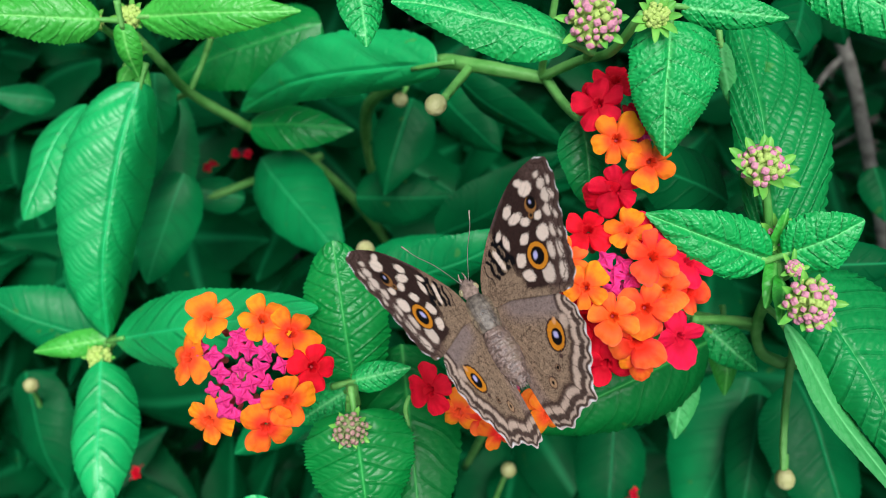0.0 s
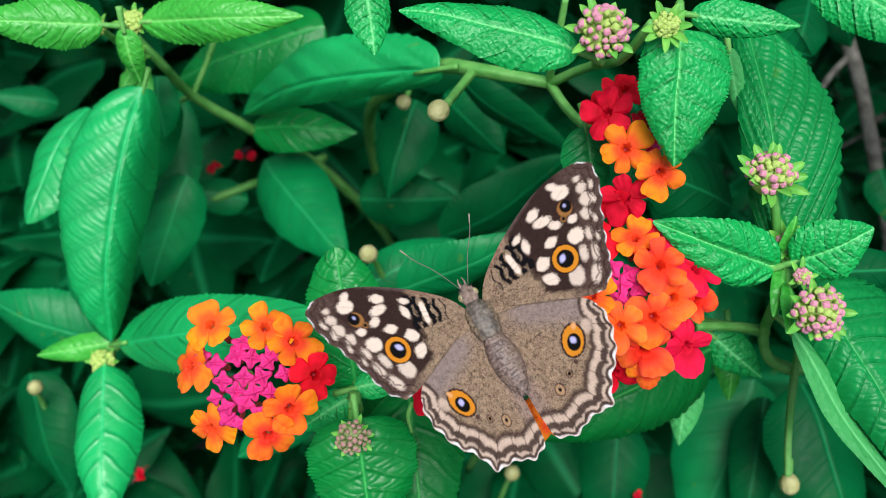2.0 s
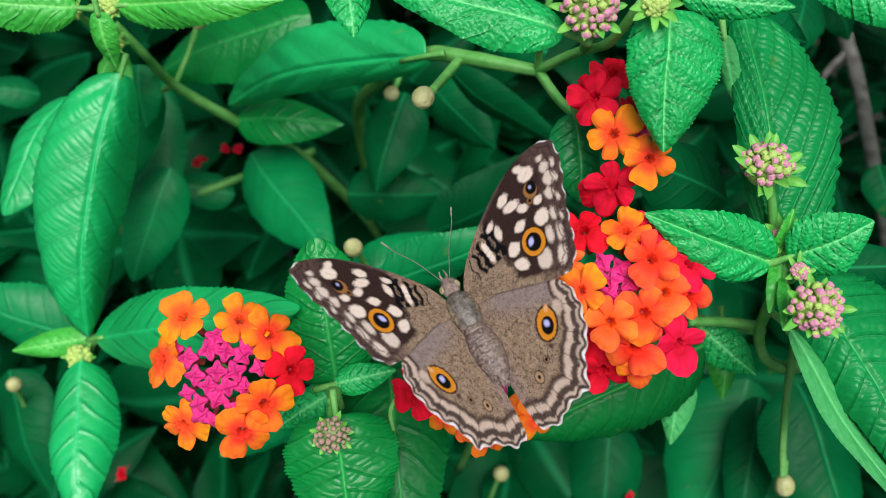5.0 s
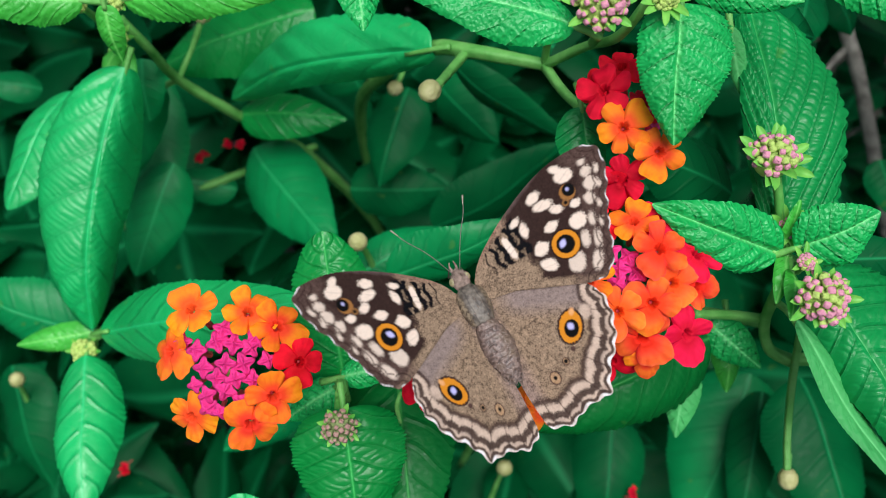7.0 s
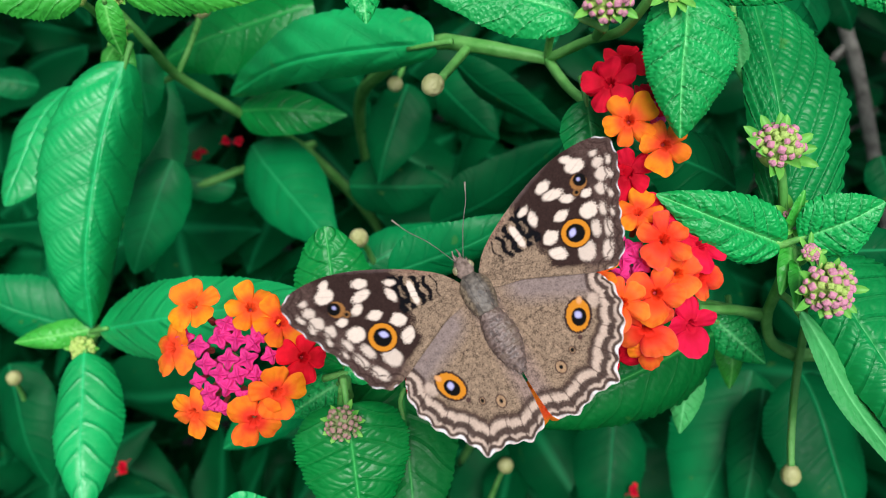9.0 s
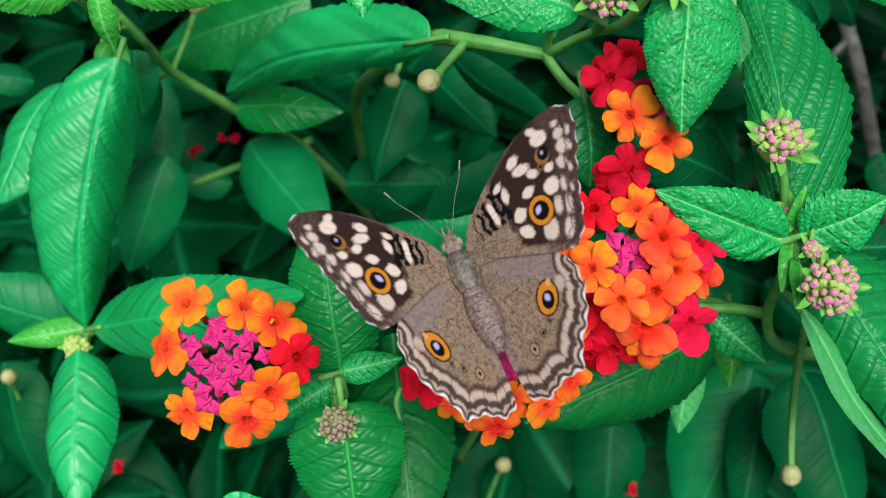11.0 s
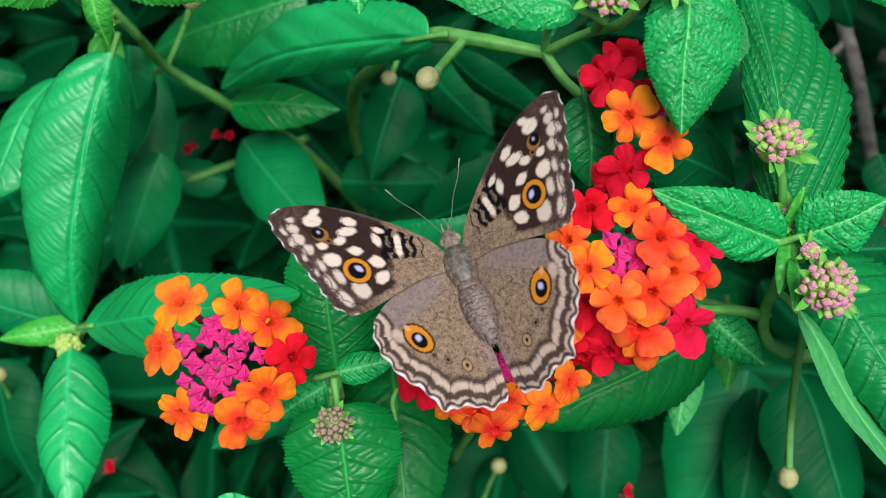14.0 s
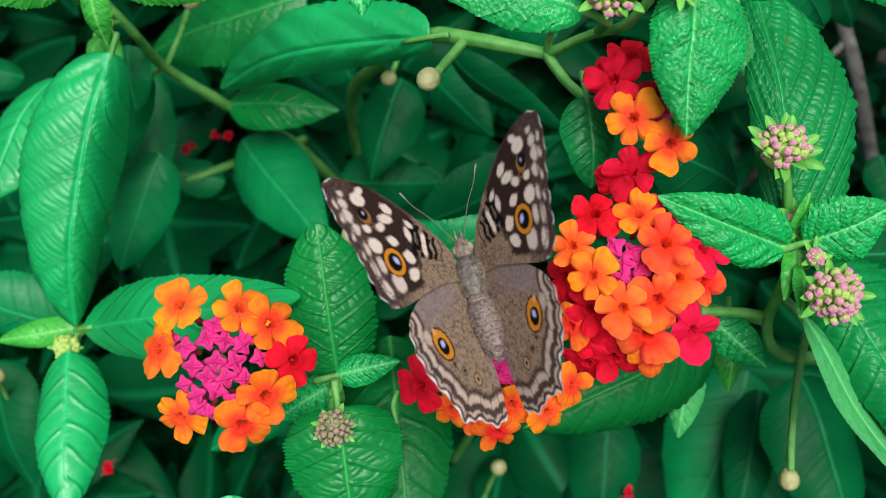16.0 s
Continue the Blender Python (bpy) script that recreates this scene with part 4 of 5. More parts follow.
CHAIN_HEAD = FlowerHead((0.0333, 0.1030, 0.7097), FACE, [(0.0328, 0.1049, 0.7074), (0.0283, 0.1084, 0.7024)], "lantana flower head of red and orange florets beside a leaf")
CHAIN_HEAD.floret((0.0247, 0.1010, 0.7183), "red", 0.0042)
CHAIN_HEAD.floret((0.0282, 0.1070, 0.7181), "red")
CHAIN_HEAD.floret((0.0232, 0.1038, 0.7167), "red", 0.0030)
CHAIN_HEAD.floret((0.0272, 0.0955, 0.7158), "orange", 0.0040)
CHAIN_HEAD.floret((0.0323, 0.0920, 0.7142), "orange", 0.0038)
CHAIN_HEAD.floret((0.0276, 0.0914, 0.7091), "red", 0.0042)
CHAIN_HEAD.floret((0.0333, 0.1049, 0.7126), "red")
CHAIN_HEAD.floret((0.0266, 0.0915, 0.7066), "red")
CHAIN_HEAD.bud((0.0315, 0.1031, 0.7124))
CHAIN_HEAD.bud((0.0330, 0.1001, 0.7112))
PERCH_HEAD = FlowerHead((0.0089, 0.0729, 0.6844), FACE, [(0.0104, 0.0802, 0.6658), (0.0103, 0.1006, 0.6178), (0.0057, 0.1279, 0.5365)], "lantana flower head of orange and red florets under the butterfly")
PERCH_HEAD.floret((-0.0028, 0.0696, 0.6854), "red", 0.0042)
PERCH_HEAD.floret((0.0018, 0.0668, 0.6831), "orange")
PERCH_HEAD.floret((0.0086, 0.0636, 0.6819), "orange", 0.0038)
PERCH_HEAD.floret((0.0106, 0.0664, 0.6855), "orange")
PERCH_HEAD.floret((0.0160, 0.0658, 0.6839), "orange", 0.0038)
PERCH_HEAD.floret((0.0199, 0.0694, 0.6857), "orange")
PERCH_HEAD.floret((0.0060, 0.0656, 0.6835), "coral")
PERCH_HEAD.floret((0.0029, 0.0761, 0.6882), "orange")
PERCH_HEAD.floret((-0.0007, 0.0793, 0.6896), "orange")
PERCH_HEAD.floret((0.0141, 0.0792, 0.6897), "red")
PERCH_HEAD.bud((0.0089, 0.0703, 0.6887))
PERCH_HEAD.bud((0.0076, 0.0712, 0.6895))
PERCH_HEAD.bud((0.0100, 0.0712, 0.6895))
PERCH_HEAD.bud((0.0083, 0.0692, 0.6878))
PERCH_HEAD.bud((0.0106, 0.0697, 0.6876))
PERCH_HEAD.bud((0.0068, 0.0702, 0.6880))
BUD_A = bud_cluster((0.0503, 0.0944, 0.7108), (0.0000, -0.1633, 0.9725), 0.0039, [(0.0517, 0.0933, 0.7073), (0.0538, 0.0913, 0.7004), (0.0546, 0.0880, 0.6976)], "unopened lantana bud cluster, green with mauve-pink tips and narrow green bracts", rings=((1, 0.0), (6, 0.38), (10, 0.74), (13, 1.08), (12, 1.4)), size=0.135, bract=1.15, bracts=12)
BUD_B = bud_cluster((0.0553, 0.0752, 0.7012), (0.1000, -0.6428, 0.7660), 0.0041, [(0.0593, 0.0810, 0.6918), (0.0688, 0.0952, 0.6710), (0.0784, 0.1081, 0.6492)], "unopened lantana bud cluster, green with mauve-pink tips and narrow green bracts", rings=((1, 0.0), (6, 0.36), (11, 0.70), (14, 1.02), (14, 1.34)), size=0.132, bract=0.95, bracts=10)
BUD_T = bud_cluster((0.0224, 0.1028, 0.7321), (0.0000, -0.5662, 0.8303), 0.0040, [(0.0248, 0.1101, 0.7239), (0.0259, 0.1203, 0.7128)], "unopened lantana bud cluster, green with mauve-pink tips and narrow green bracts", rings=((1, 0.0), (6, 0.36), (11, 0.70), (14, 1.02), (14, 1.34)), size=0.132, bract=0.95, bracts=10)
BUD_TG = bud_cluster((0.0310, 0.1016, 0.7337), (0.0000, -0.6428, 0.7660), 0.0019, [(0.0321, 0.1047, 0.7297)], "small green lantana bud cluster with leafy bracts", kind="green", bracts=10, bract=1.7)
BUD_D = bud_cluster((0.0549, 0.0901, 0.6994), (0.1000, -0.4130, 0.9589), 0.0018, [(0.0547, 0.0882, 0.6978)], "small green lantana buds with a pink tip between leaves", bracts=8, bract=1.8)
BUD_D2 = bud_cluster((0.0556, 0.0828, 0.6998), (0.1000, -0.4130, 0.9589), 0.0015, [(0.0558, 0.0845, 0.6960)], "small pink lantana buds between leaves", bracts=6, bract=1.6)
BUD_C = bud_cluster((-0.0164, 0.0676, 0.6765), (0.0000, -0.7194, 0.7018), 0.0031, [(-0.0171, 0.0715, 0.6746), (-0.0172, 0.0748, 0.6735)], "faded lantana bud cluster, dull pink and green on a leaf", kind="dry", bracts=9, bract=0.9, size=0.13, rings=((3, 0.2), (8, 0.6), (12, 1.0), (12, 1.35)))
BUD_L = bud_cluster((-0.0802, 0.1062, 0.6397), (0.0000, -0.7194, 0.7018), 0.0030, [(-0.0804, 0.1095, 0.6386)], "small green lantana bud beside pale young leaves", kind="green", bracts=6)
BUD_TL = bud_cluster((-0.0619, 0.1413, 0.7074), (0.0000, -0.6428, 0.7660), 0.0027, [(-0.0691, 0.1522, 0.6945)], "small yellow-green lantana buds between young leaves", kind="green", bracts=8, bract=1.2)
BUD_TL2 = bud_cluster((-0.0697, 0.1423, 0.7058), (0.0000, -0.6428, 0.7660), 0.0020, [(-0.0707, 0.1526, 0.6935)], "small yellow-green lantana buds between young leaves", kind="green", bracts=6, bract=1.2)
BUD_TL3 = bud_cluster((-0.0686, 0.1523, 0.6906), (0.0000, -0.6428, 0.7660), 0.0021, [(-0.0691, 0.1516, 0.6874)], "small yellow-green lantana buds between young leaves", kind="green", bracts=8, bract=1.3)
seed_head((-0.0018, 0.1194, 0.7031), 0.0020, [(-0.0002, 0.1219, 0.7026), (0.0017, 0.1291, 0.6995)])
seed_head((-0.0186, 0.1235, 0.6569), 0.0021, [(-0.0174, 0.1261, 0.6499), (-0.0161, 0.1281, 0.6412)])
seed_head((0.0777, 0.0837, 0.6209), 0.0022, [(0.0781, 0.0864, 0.6219), (0.0790, 0.0893, 0.6217)])
seed_head((-0.0120, 0.1740, 0.6588), 0.0020, [(-0.0109, 0.1826, 0.6556), (-0.0097, 0.1918, 0.6542)])
seed_head((-0.0567, 0.1739, 0.6822), 0.0024, [(-0.0574, 0.1729, 0.6801), (-0.0591, 0.1720, 0.6767)])
seed_head((-0.1205, 0.1269, 0.5932), 0.0021, [(-0.1235, 0.1290, 0.5819), (-0.1260, 0.1286, 0.5658)])
seed_head((0.0163, 0.1008, 0.5908), 0.0021, [(0.0150, 0.1022, 0.5789), (0.0126, 0.1023, 0.5595)])
far_flower((-0.0657, 0.1990, 0.6171))
far_flower((-0.0783, 0.2018, 0.6103))
far_flower((-0.0950, 0.1122, 0.5678))
far_flower((0.0521, 0.0983, 0.5796))
far_flower((-0.0145, 0.1104, 0.5532))
dry_twig([(0.1337, 0.2830, 0.6459), (0.1373, 0.2511, 0.6282), (0.1422, 0.2331, 0.6157), (0.1465, 0.2131, 0.6002), (0.1566, 0.1960, 0.5729), (0.1752, 0.1911, 0.5165), (0.1997, 0.2146, 0.4318)], 0.0026, 0.0022)
dry_twig([(0.1388, 0.2406, 0.6207), (0.1321, 0.2345, 0.6182), (0.1254, 0.2263, 0.6139), (0.1227, 0.2250, 0.5972)], 0.0012, 0.0008)
dry_twig([(0.1446, 0.2190, 0.6052), (0.1426, 0.2235, 0.5959), (0.1371, 0.2270, 0.5858)], 0.0010, 0.0006)
RIGHT_SPRAY = [RIGHT_BRANCH, FULL_HEAD.ob, BUD_A, BUD_B, BUD_D, BUD_D2]
TOP_SPRAY = [TOP_BRANCH, CHAIN_HEAD.ob, BUD_T, BUD_TG]

# ---- canes, deep foliage and ground ----


def in_window(p, near):
    """True where a place is in the gap of the shrub that stays open towards the sky side."""
    d = p - Vector((0, 0, 0.80))
    depth = -d.dot(FACE)
    up = Vector((0, math.sin(radians(50)), math.cos(radians(50))))
    if depth < 0.42 and 0.33 * depth < d.x < 0.60 * depth and 0.02 * depth < d.dot(up) < 0.32 * depth:
        return True
    if depth < 0.44 and -0.38 * depth < d.x < -0.10 * depth and -0.33 * depth < d.dot(up) < -0.13 * depth:
        return True
    if depth < 0.42 and -0.28 * depth < d.x < -0.17 * depth and -0.03 * depth < d.dot(up) < 0.05 * depth:
        return True
    return depth < near and abs(d.x) < 0.60 * abs(depth) + 0.05 and abs(d.dot(up)) < 0.36 * abs(depth) + 0.05


def deep_foliage(count=1900):
    rng = random.Random(21)
    tv, tf, _, tvein, _, _ = leaf_data((0, 0, 0), (0.045, 0, 0), 0.024, arch=0.10, wave=0.14, nu=15, nv=9, quilt=0.0, stalk=0.0, teeth=1)
    tv = np.array(tv)
    # the pattern leaf lies along x and faces the open side; turn it to face +z
    flat = np.array(Matrix.Rotation(radians(40), 3, "X").inverted())
    verts, faces, vein = [], [], []
    made = 0
    while made < count + 1500:
        if made < count:
            # reaches farther right, unseen, to block light from that side
            p = Vector((rng.uniform(-0.42, 0.62), rng.uniform(-0.10, 0.75), rng.uniform(0.20, 0.84)))
        else:
            deep = rng.uniform(0.32, 0.50)
            p = Vector((rng.uniform(-0.6, 0.6) * deep, 0, 0.8)) - FACE * deep + Vector((0, math.sin(radians(50)), math.cos(radians(50)))) * rng.uniform(-0.38, 0.38) * deep
        # the shrub fills a rounded mass behind its open face
        if in_window(p, 0.31) or -(p - Vector((0, 0, 0.80))).dot(FACE) < 0.16 or p.z > 0.95 - 0.6 * abs(p.x) or ((p.x - 0.08) / 0.58) ** 2 + ((p.y - 0.32) / 0.5) ** 2 > 1:
            continue
        q = Euler((rng.uniform(-0.9, 0.5), rng.uniform(-0.5, 0.5), rng.uniform(0, 6.28))).to_matrix()
        m = np.array(q) * rng.uniform(0.7, 1.4)
        faces += [tuple(i + len(verts) for i in f) for f in tf]
        verts += [tuple(v) for v in tv @ m.T + np.array(p)]
        vein += tvein
        made += 1
    up = Vector((0, math.sin(radians(50)), math.cos(radians(50))))
    for _ in range(950):
        # unseen leaves added round the open face, pointing outwards from it, for shade
        depth, th, far = rng.uniform(0.13, 0.34), rng.uniform(0, 6.283), 0.012 + rng.uniform(0, 1) ** 1.3 * 0.22
        out = Vector((math.cos(th), math.sin(th), 0))
        edge = 1.1 * depth / max(abs(out.x) / 0.52, abs(out.y) / 0.293) + 0.014 + far
        way = Vector((1, 0, 0)) * out.x + up * out.y
        p = Vector((0, 0, 0.80)) - FACE * depth + way * edge
        # fewer of these shading leaves on the left, which lets more light in
        if p.z > 1.0 or (out.x < -0.6 and rng.random() < 0.6):
            continue
        a = (way + 0.5 * Vector((rng.uniform(-1, 1), rng.uniform(-1, 1), rng.uniform(-1, 1)))).normalized()
        n = FACE + Vector((rng.uniform(-0.6, 0.6), rng.uniform(-0.6, 0.6), rng.uniform(0, 0.7)))
        n = (n - n.dot(a) * a).normalized()
        m = np.array(Matrix((a, n.cross(a), n)).transposed()) * rng.uniform(0.7, 1.4)
        faces += [tuple(i + len(verts) for i in f) for f in tf]
        verts += [tuple(v) for v in (tv @ flat.T) @ m.T + np.array(p)]
        vein += tvein
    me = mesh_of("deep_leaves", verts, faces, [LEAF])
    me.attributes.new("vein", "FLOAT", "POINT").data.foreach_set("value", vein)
    ob = piece("deep_leaves", me, SHRUB, label="shaded dark green leaves deep in the shrub, unseen shading leaves outside")
    ob["kind"] = "stuff"


deep_foliage()
for k, (x, y, z) in enumerate(((-0.16, 0.26, 0.52), (-0.05, 0.27, 0.53), (0.02, 0.26, 0.50), (0.10, 0.27, 0.50), (0.16, 0.28, 0.54), (-0.12, 0.24, 0.44))):
    stem(SHRUB, [(-0.01 + 0.02 * k - 0.05, 0.42, -0.01), (0.4 * x, 0.40, 0.2), (0.8 * x, 0.33, 0.38), (x, y, z)], 0.005, 0.0022, mat=BARK, name="cane")


def ground_sheet():
    verts, n = [], 40
    ring = [0.0, 0.3, 0.6, 1.0, 1.6, 2.5, 4, 7, 12, 25, 60, 150, 400]
    for r in ring:
        for j in range(n):
            th = 2 * math.pi * j / n
            x, y = r * math.cos(th), 0.3 + r * math.sin(th)
            verts.append((x, y, 0.012 * noise.noise(Vector((x * 3, y * 3, 0))) if r < 12 else 0.0))
    tagged(new("ground", mesh_of("ground", verts, grid_faces(len(ring), n, 0, True), [SOIL])), "dark bare soil under the shrub", "ground", kind="structure")


ground_sheet()

# ---- the butterfly ----
MM = 0.001


def outline(points, n):
    """n places spaced evenly along a smooth closed outline."""
    p = [Vector((x, y, 0)) for x, y in points]
    dense = spline([*p, p[0]], 1600)
    way = [0.0]
    for a, b in zip(dense, dense[1:]):
        way.append(way[-1] + (b - a).length)
    at = np.interp(np.linspace(0, way[-1], n, endpoint=False), way, np.arange(len(dense)))
    xs, ys = np.array([v.x for v in dense]), np.array([v.y for v in dense])
    return np.c_[np.interp(at, np.arange(1600), xs), np.interp(at, np.arange(1600), ys)]


FOREWING = [(1.0, 2.4), (2.3, 4.4), (3.7, 5.8), (5.5, 7.0), (8.9, 8.8), (13.6, 10.7), (17.7, 11.8), (21.2, 12.0), (24.0, 11.6), (25.2, 10.8), (25.6, 9.4), (25.2, 7.5),
            (24.6, 6.0), (23.7, 4.5), (22.9, 2.8), (22.1, 1.1), (21.3, -1.0), (20.7, -2.5), (20.1, -3.4), (19.0, -4.5), (17.6, -4.8), (15.6, -4.4), (12.9, -3.2), (10.3, -1.9), (6.9, -0.6), (2.4, 0.6)]
HINDWING = [(1.6, 1.2), (4.0, 1.2), (8.1, -0.4), (12.5, -2.6), (14.8, -4.4), (15.7, -5.5), (16.3, -7.3), (16.1, -9.6), (15.4, -11.3), (14.5, -13.1), (13.2, -14.4), (11.9, -15.8),
            (11.1, -17.2), (10.2, -18.6), (8.7, -18.4), (6.5, -18.6), (4.9, -19.1), (3.7, -19.6), (1.7, -19.0), (0.5, -18.3), (0.15, -15.8), (0.0, -12.4), (0.2, -9.0), (0.4, -5.4), (0.4, -2.0)]

TAN, DARK, CREAM = np.array(lin(131, 111, 93)), np.array(lin(48, 34, 31)), np.array(lin(214, 196, 182))
OCHRE, INK, LILAC = np.array(lin(192, 122, 34)), np.array(lin(8, 7, 11)), np.array(lin(170, 168, 215))
GREY, WHITE = np.array(lin(120, 106, 103)), np.array(lin(214, 211, 214))


def soft(d, blur=0.12):
    """1 inside (d below 0), 0 outside."""
    return np.clip(0.5 - d / blur, 0, 1)[:, None]


def oval(x, y, cx, cy, rx, ry, turn=0.0, power=2.0):
    c, s = math.cos(radians(turn)), math.sin(radians(turn))
    u, v = (x - cx) * c + (y - cy) * s, -(x - cx) * s + (y - cy) * c
    r = (np.abs(u / rx) ** power + np.abs(v / ry) ** power) ** (1 / power)
    return (r - 1) * min(rx, ry)


def lay(col, mask, paint):
    return col * (1 - mask) + paint * mask


def rough_noise(x, y, scale, seed):
    return np.array([noise.noise(Vector((a * scale, b * scale, seed))) for a, b in zip(x, y)])


def forewing_colours(x, y, margin, along):
    n1, n2 = rough_noise(x, y, 1.3, 1.0), rough_noise(x, y, 4.0, 5.0)
    n3 = rough_noise(x, y, 9.0, 3.0)
    xs, ys = x + 0.14 * n2 + 0.12 * n3, y + 0.14 * n1 + 0.12 * n3
    col = np.tile(TAN, (len(x), 1)) * (1 + 0.08 * n2 + 0.1 * n1)[:, None]
    costa = ys - 0.40 * xs - 4.2
    col = lay(col, 0.55 * soft(-costa, 1.2) * soft(xs - 9, 4), np.array(lin(120, 86, 76)))
    hem = -1.7 - 0.44 * (xs - 12) + 0.5 * n3 + 0.4 * n1
    col = lay(col, soft(-(xs - 10.4 - 0.25 * np.sin(2.2 * ys) + 0.9 * n3 + 0.5 * n1 - 0.12 * (3 - ys)), 0.45) * soft(-(ys - hem), 0.6), DARK * (1 + 0.25 * n2)[:, None])
    col = lay(col, 0.65 * soft(margin - 3.4 + 0.5 * n1, 1.6) * soft(12 - xs, 3), np.array(lin(84, 66, 61)))
    col = lay(col, 0.6 * soft(-(ys - 0.40 * xs - 4.9), 0.5) * soft(9 - xs, 3) * soft(xs - 22, 4), np.array(lin(96, 80, 78)))
    for bx, wide in ((6.3, 0.34), (7.6, 0.50), (9.5, 0.46), (10.55, 0.5), (4.9, 0.10)):
        zig = bx + 0.24 * np.sin(2.6 * ys + bx) - 0.14 * (ys - 5)
        cell = soft(np.maximum(2.9 - ys, ys - (4.0 + 0.42 * xs)), 0.25)
        col = lay(col, soft(np.abs(xs - zig) - wide + 0.1 * n3) * cell, INK * 1.6)
    for bx in (7.05, 9.98):
        col = lay(col, 0.8 * soft(np.maximum(np.abs(xs - bx - 0.2 * np.sin(2.6 * ys)) - 0.16, np.sin(2.4 * ys + bx) - 0.55), 0.2) * soft(np.abs(ys - 5.2) - 1.9, 0.3), TAN)
    col = lay(col, soft(oval(xs, ys, 8.55, 5.0, 0.50, 1.75, 8, 2.4)), CREAM)
    spots = ((10.8, 7.55, 0.85, 0.48, 20, 2.0), (11.5, 6.0, 0.62, 1.05, -12, 1.8), (14.7, 9.1, 1.1, 0.66, 15, 2.2), (15.4, 7.55, 1.4, 0.66, -10, 2.2), (16.8, 6.15, 0.95, 0.6, -25, 1.9),
             (19.8, 9.5, 1.3, 0.95, -8, 2.2), (19.2, 10.8, 0.85, 0.5, -30, 2.0), (15.05, 4.45, 1.15, 0.72, 8, 1.35), (12.45, 2.6, 1.2, 1.0, 12, 1.5), (12.3, 0.25, 1.25, 0.85, -40, 1.8),
             (18.6, 3.35, 1.22, 1.02, 5, 2.3), (19.4, 5.5, 0.75, 0.55, 5, 1.8))
    for cx, cy, rx, ry, turn, power in spots:
        d = oval(xs, ys, cx, cy, rx, ry, turn, power) + 0.16 * n3 + 0.10 * n2
        col = lay(col, 0.96 * soft(d, 0.24), CREAM * (1 + 0.08 * n2)[:, None])
    pale = CREAM * 0.93
    for spot in ((22.7, 8.35, 0.75, 0.62, 20), (22.45, 6.7, 0.9, 0.88, 20), (21.4, 5.1, 0.7, 0.75, 10), (20.35, 2.6, 0.46, 0.85, -20), (18.3, 0.75, 0.58, 1.1, -20), (19.7, 0.0, 0.48, 1.05, -22),
                 (15.8, -1.3, 1.35, 1.1, 60), (18.3, -2.5, 0.68, 1.25, -30), (22.8, 9.8, 0.55, 0.4, 10), (24.0, 8.0, 0.35, 0.6, -15), (23.4, 6.1, 0.3, 0.5, -15), (22.2, 3.9, 0.3, 0.5, -15), (21.2, 1.6, 0.26, 0.5, -15)):
        col = lay(col, 0.85 * soft(oval(xs, ys, *spot, power=2.6) + 0.20 * n3 + 0.12 * n2, 0.3), pale)
    for a in (-31, -21.5, -12, -3, 7, 15, 21):
        line = np.abs((ys - 2.4) * math.cos(radians(a)) - (xs - 1.5) * math.sin(radians(a)))
        col = lay(col, (0.55 - 0.25 * soft(9.0 - xs, 2)) * soft(line - 0.035, 0.12), DARK)
    for line_at, wide in ((0.75, 0.12), (1.65, 0.10)):
        col = lay(col, 0.8 * soft(np.abs(margin - line_at - 0.12 * np.sin(2.4 * along)) - wide, 0.15) * soft(14 - xs, 2), DARK)
    col = lay(col, soft(oval(x, y, 19.22, 7.3, 1.15, 1.08) + 0.08 * n2), np.array(lin(138, 94, 52)))
    col = lay(col, soft(oval(x, y, 19.5, 7.5, 0.88, 0.86) + 0.04 * n2), INK)
    col = lay(col, soft(oval(x, y, 19.4, 7.65, 0.24, 0.26), 0.2), LILAC * 0.8)
    col = lay(col, soft(oval(x, y, 18.35, 6.2, 0.55, 0.45) + 0.06 * n3), np.array(lin(120, 84, 50)))
    col = lay(col, soft(oval(x, y, 18.35, 6.2, 0.26, 0.24)), INK)
    for rad, paint in ((2.10, INK * 1.5), (1.92, OCHRE), (1.28, INK)):
        col = lay(col, soft(oval(x, y, 15.62, 1.5, rad, rad * 0.97) + 0.06 * n2), paint)
    col = lay(col, soft(oval(x, y, 15.3, 1.75, 0.62, 0.42, 40, 1.6), 0.25), LILAC)
    dash = soft(-np.sin(2.2 * along + 1.2 * n1), 1.0)
    col = lay(col, 0.85 * soft(margin - 0.17, 0.1) * dash * soft(17 - x + 0.5 * y, 2), WHITE)
    return col


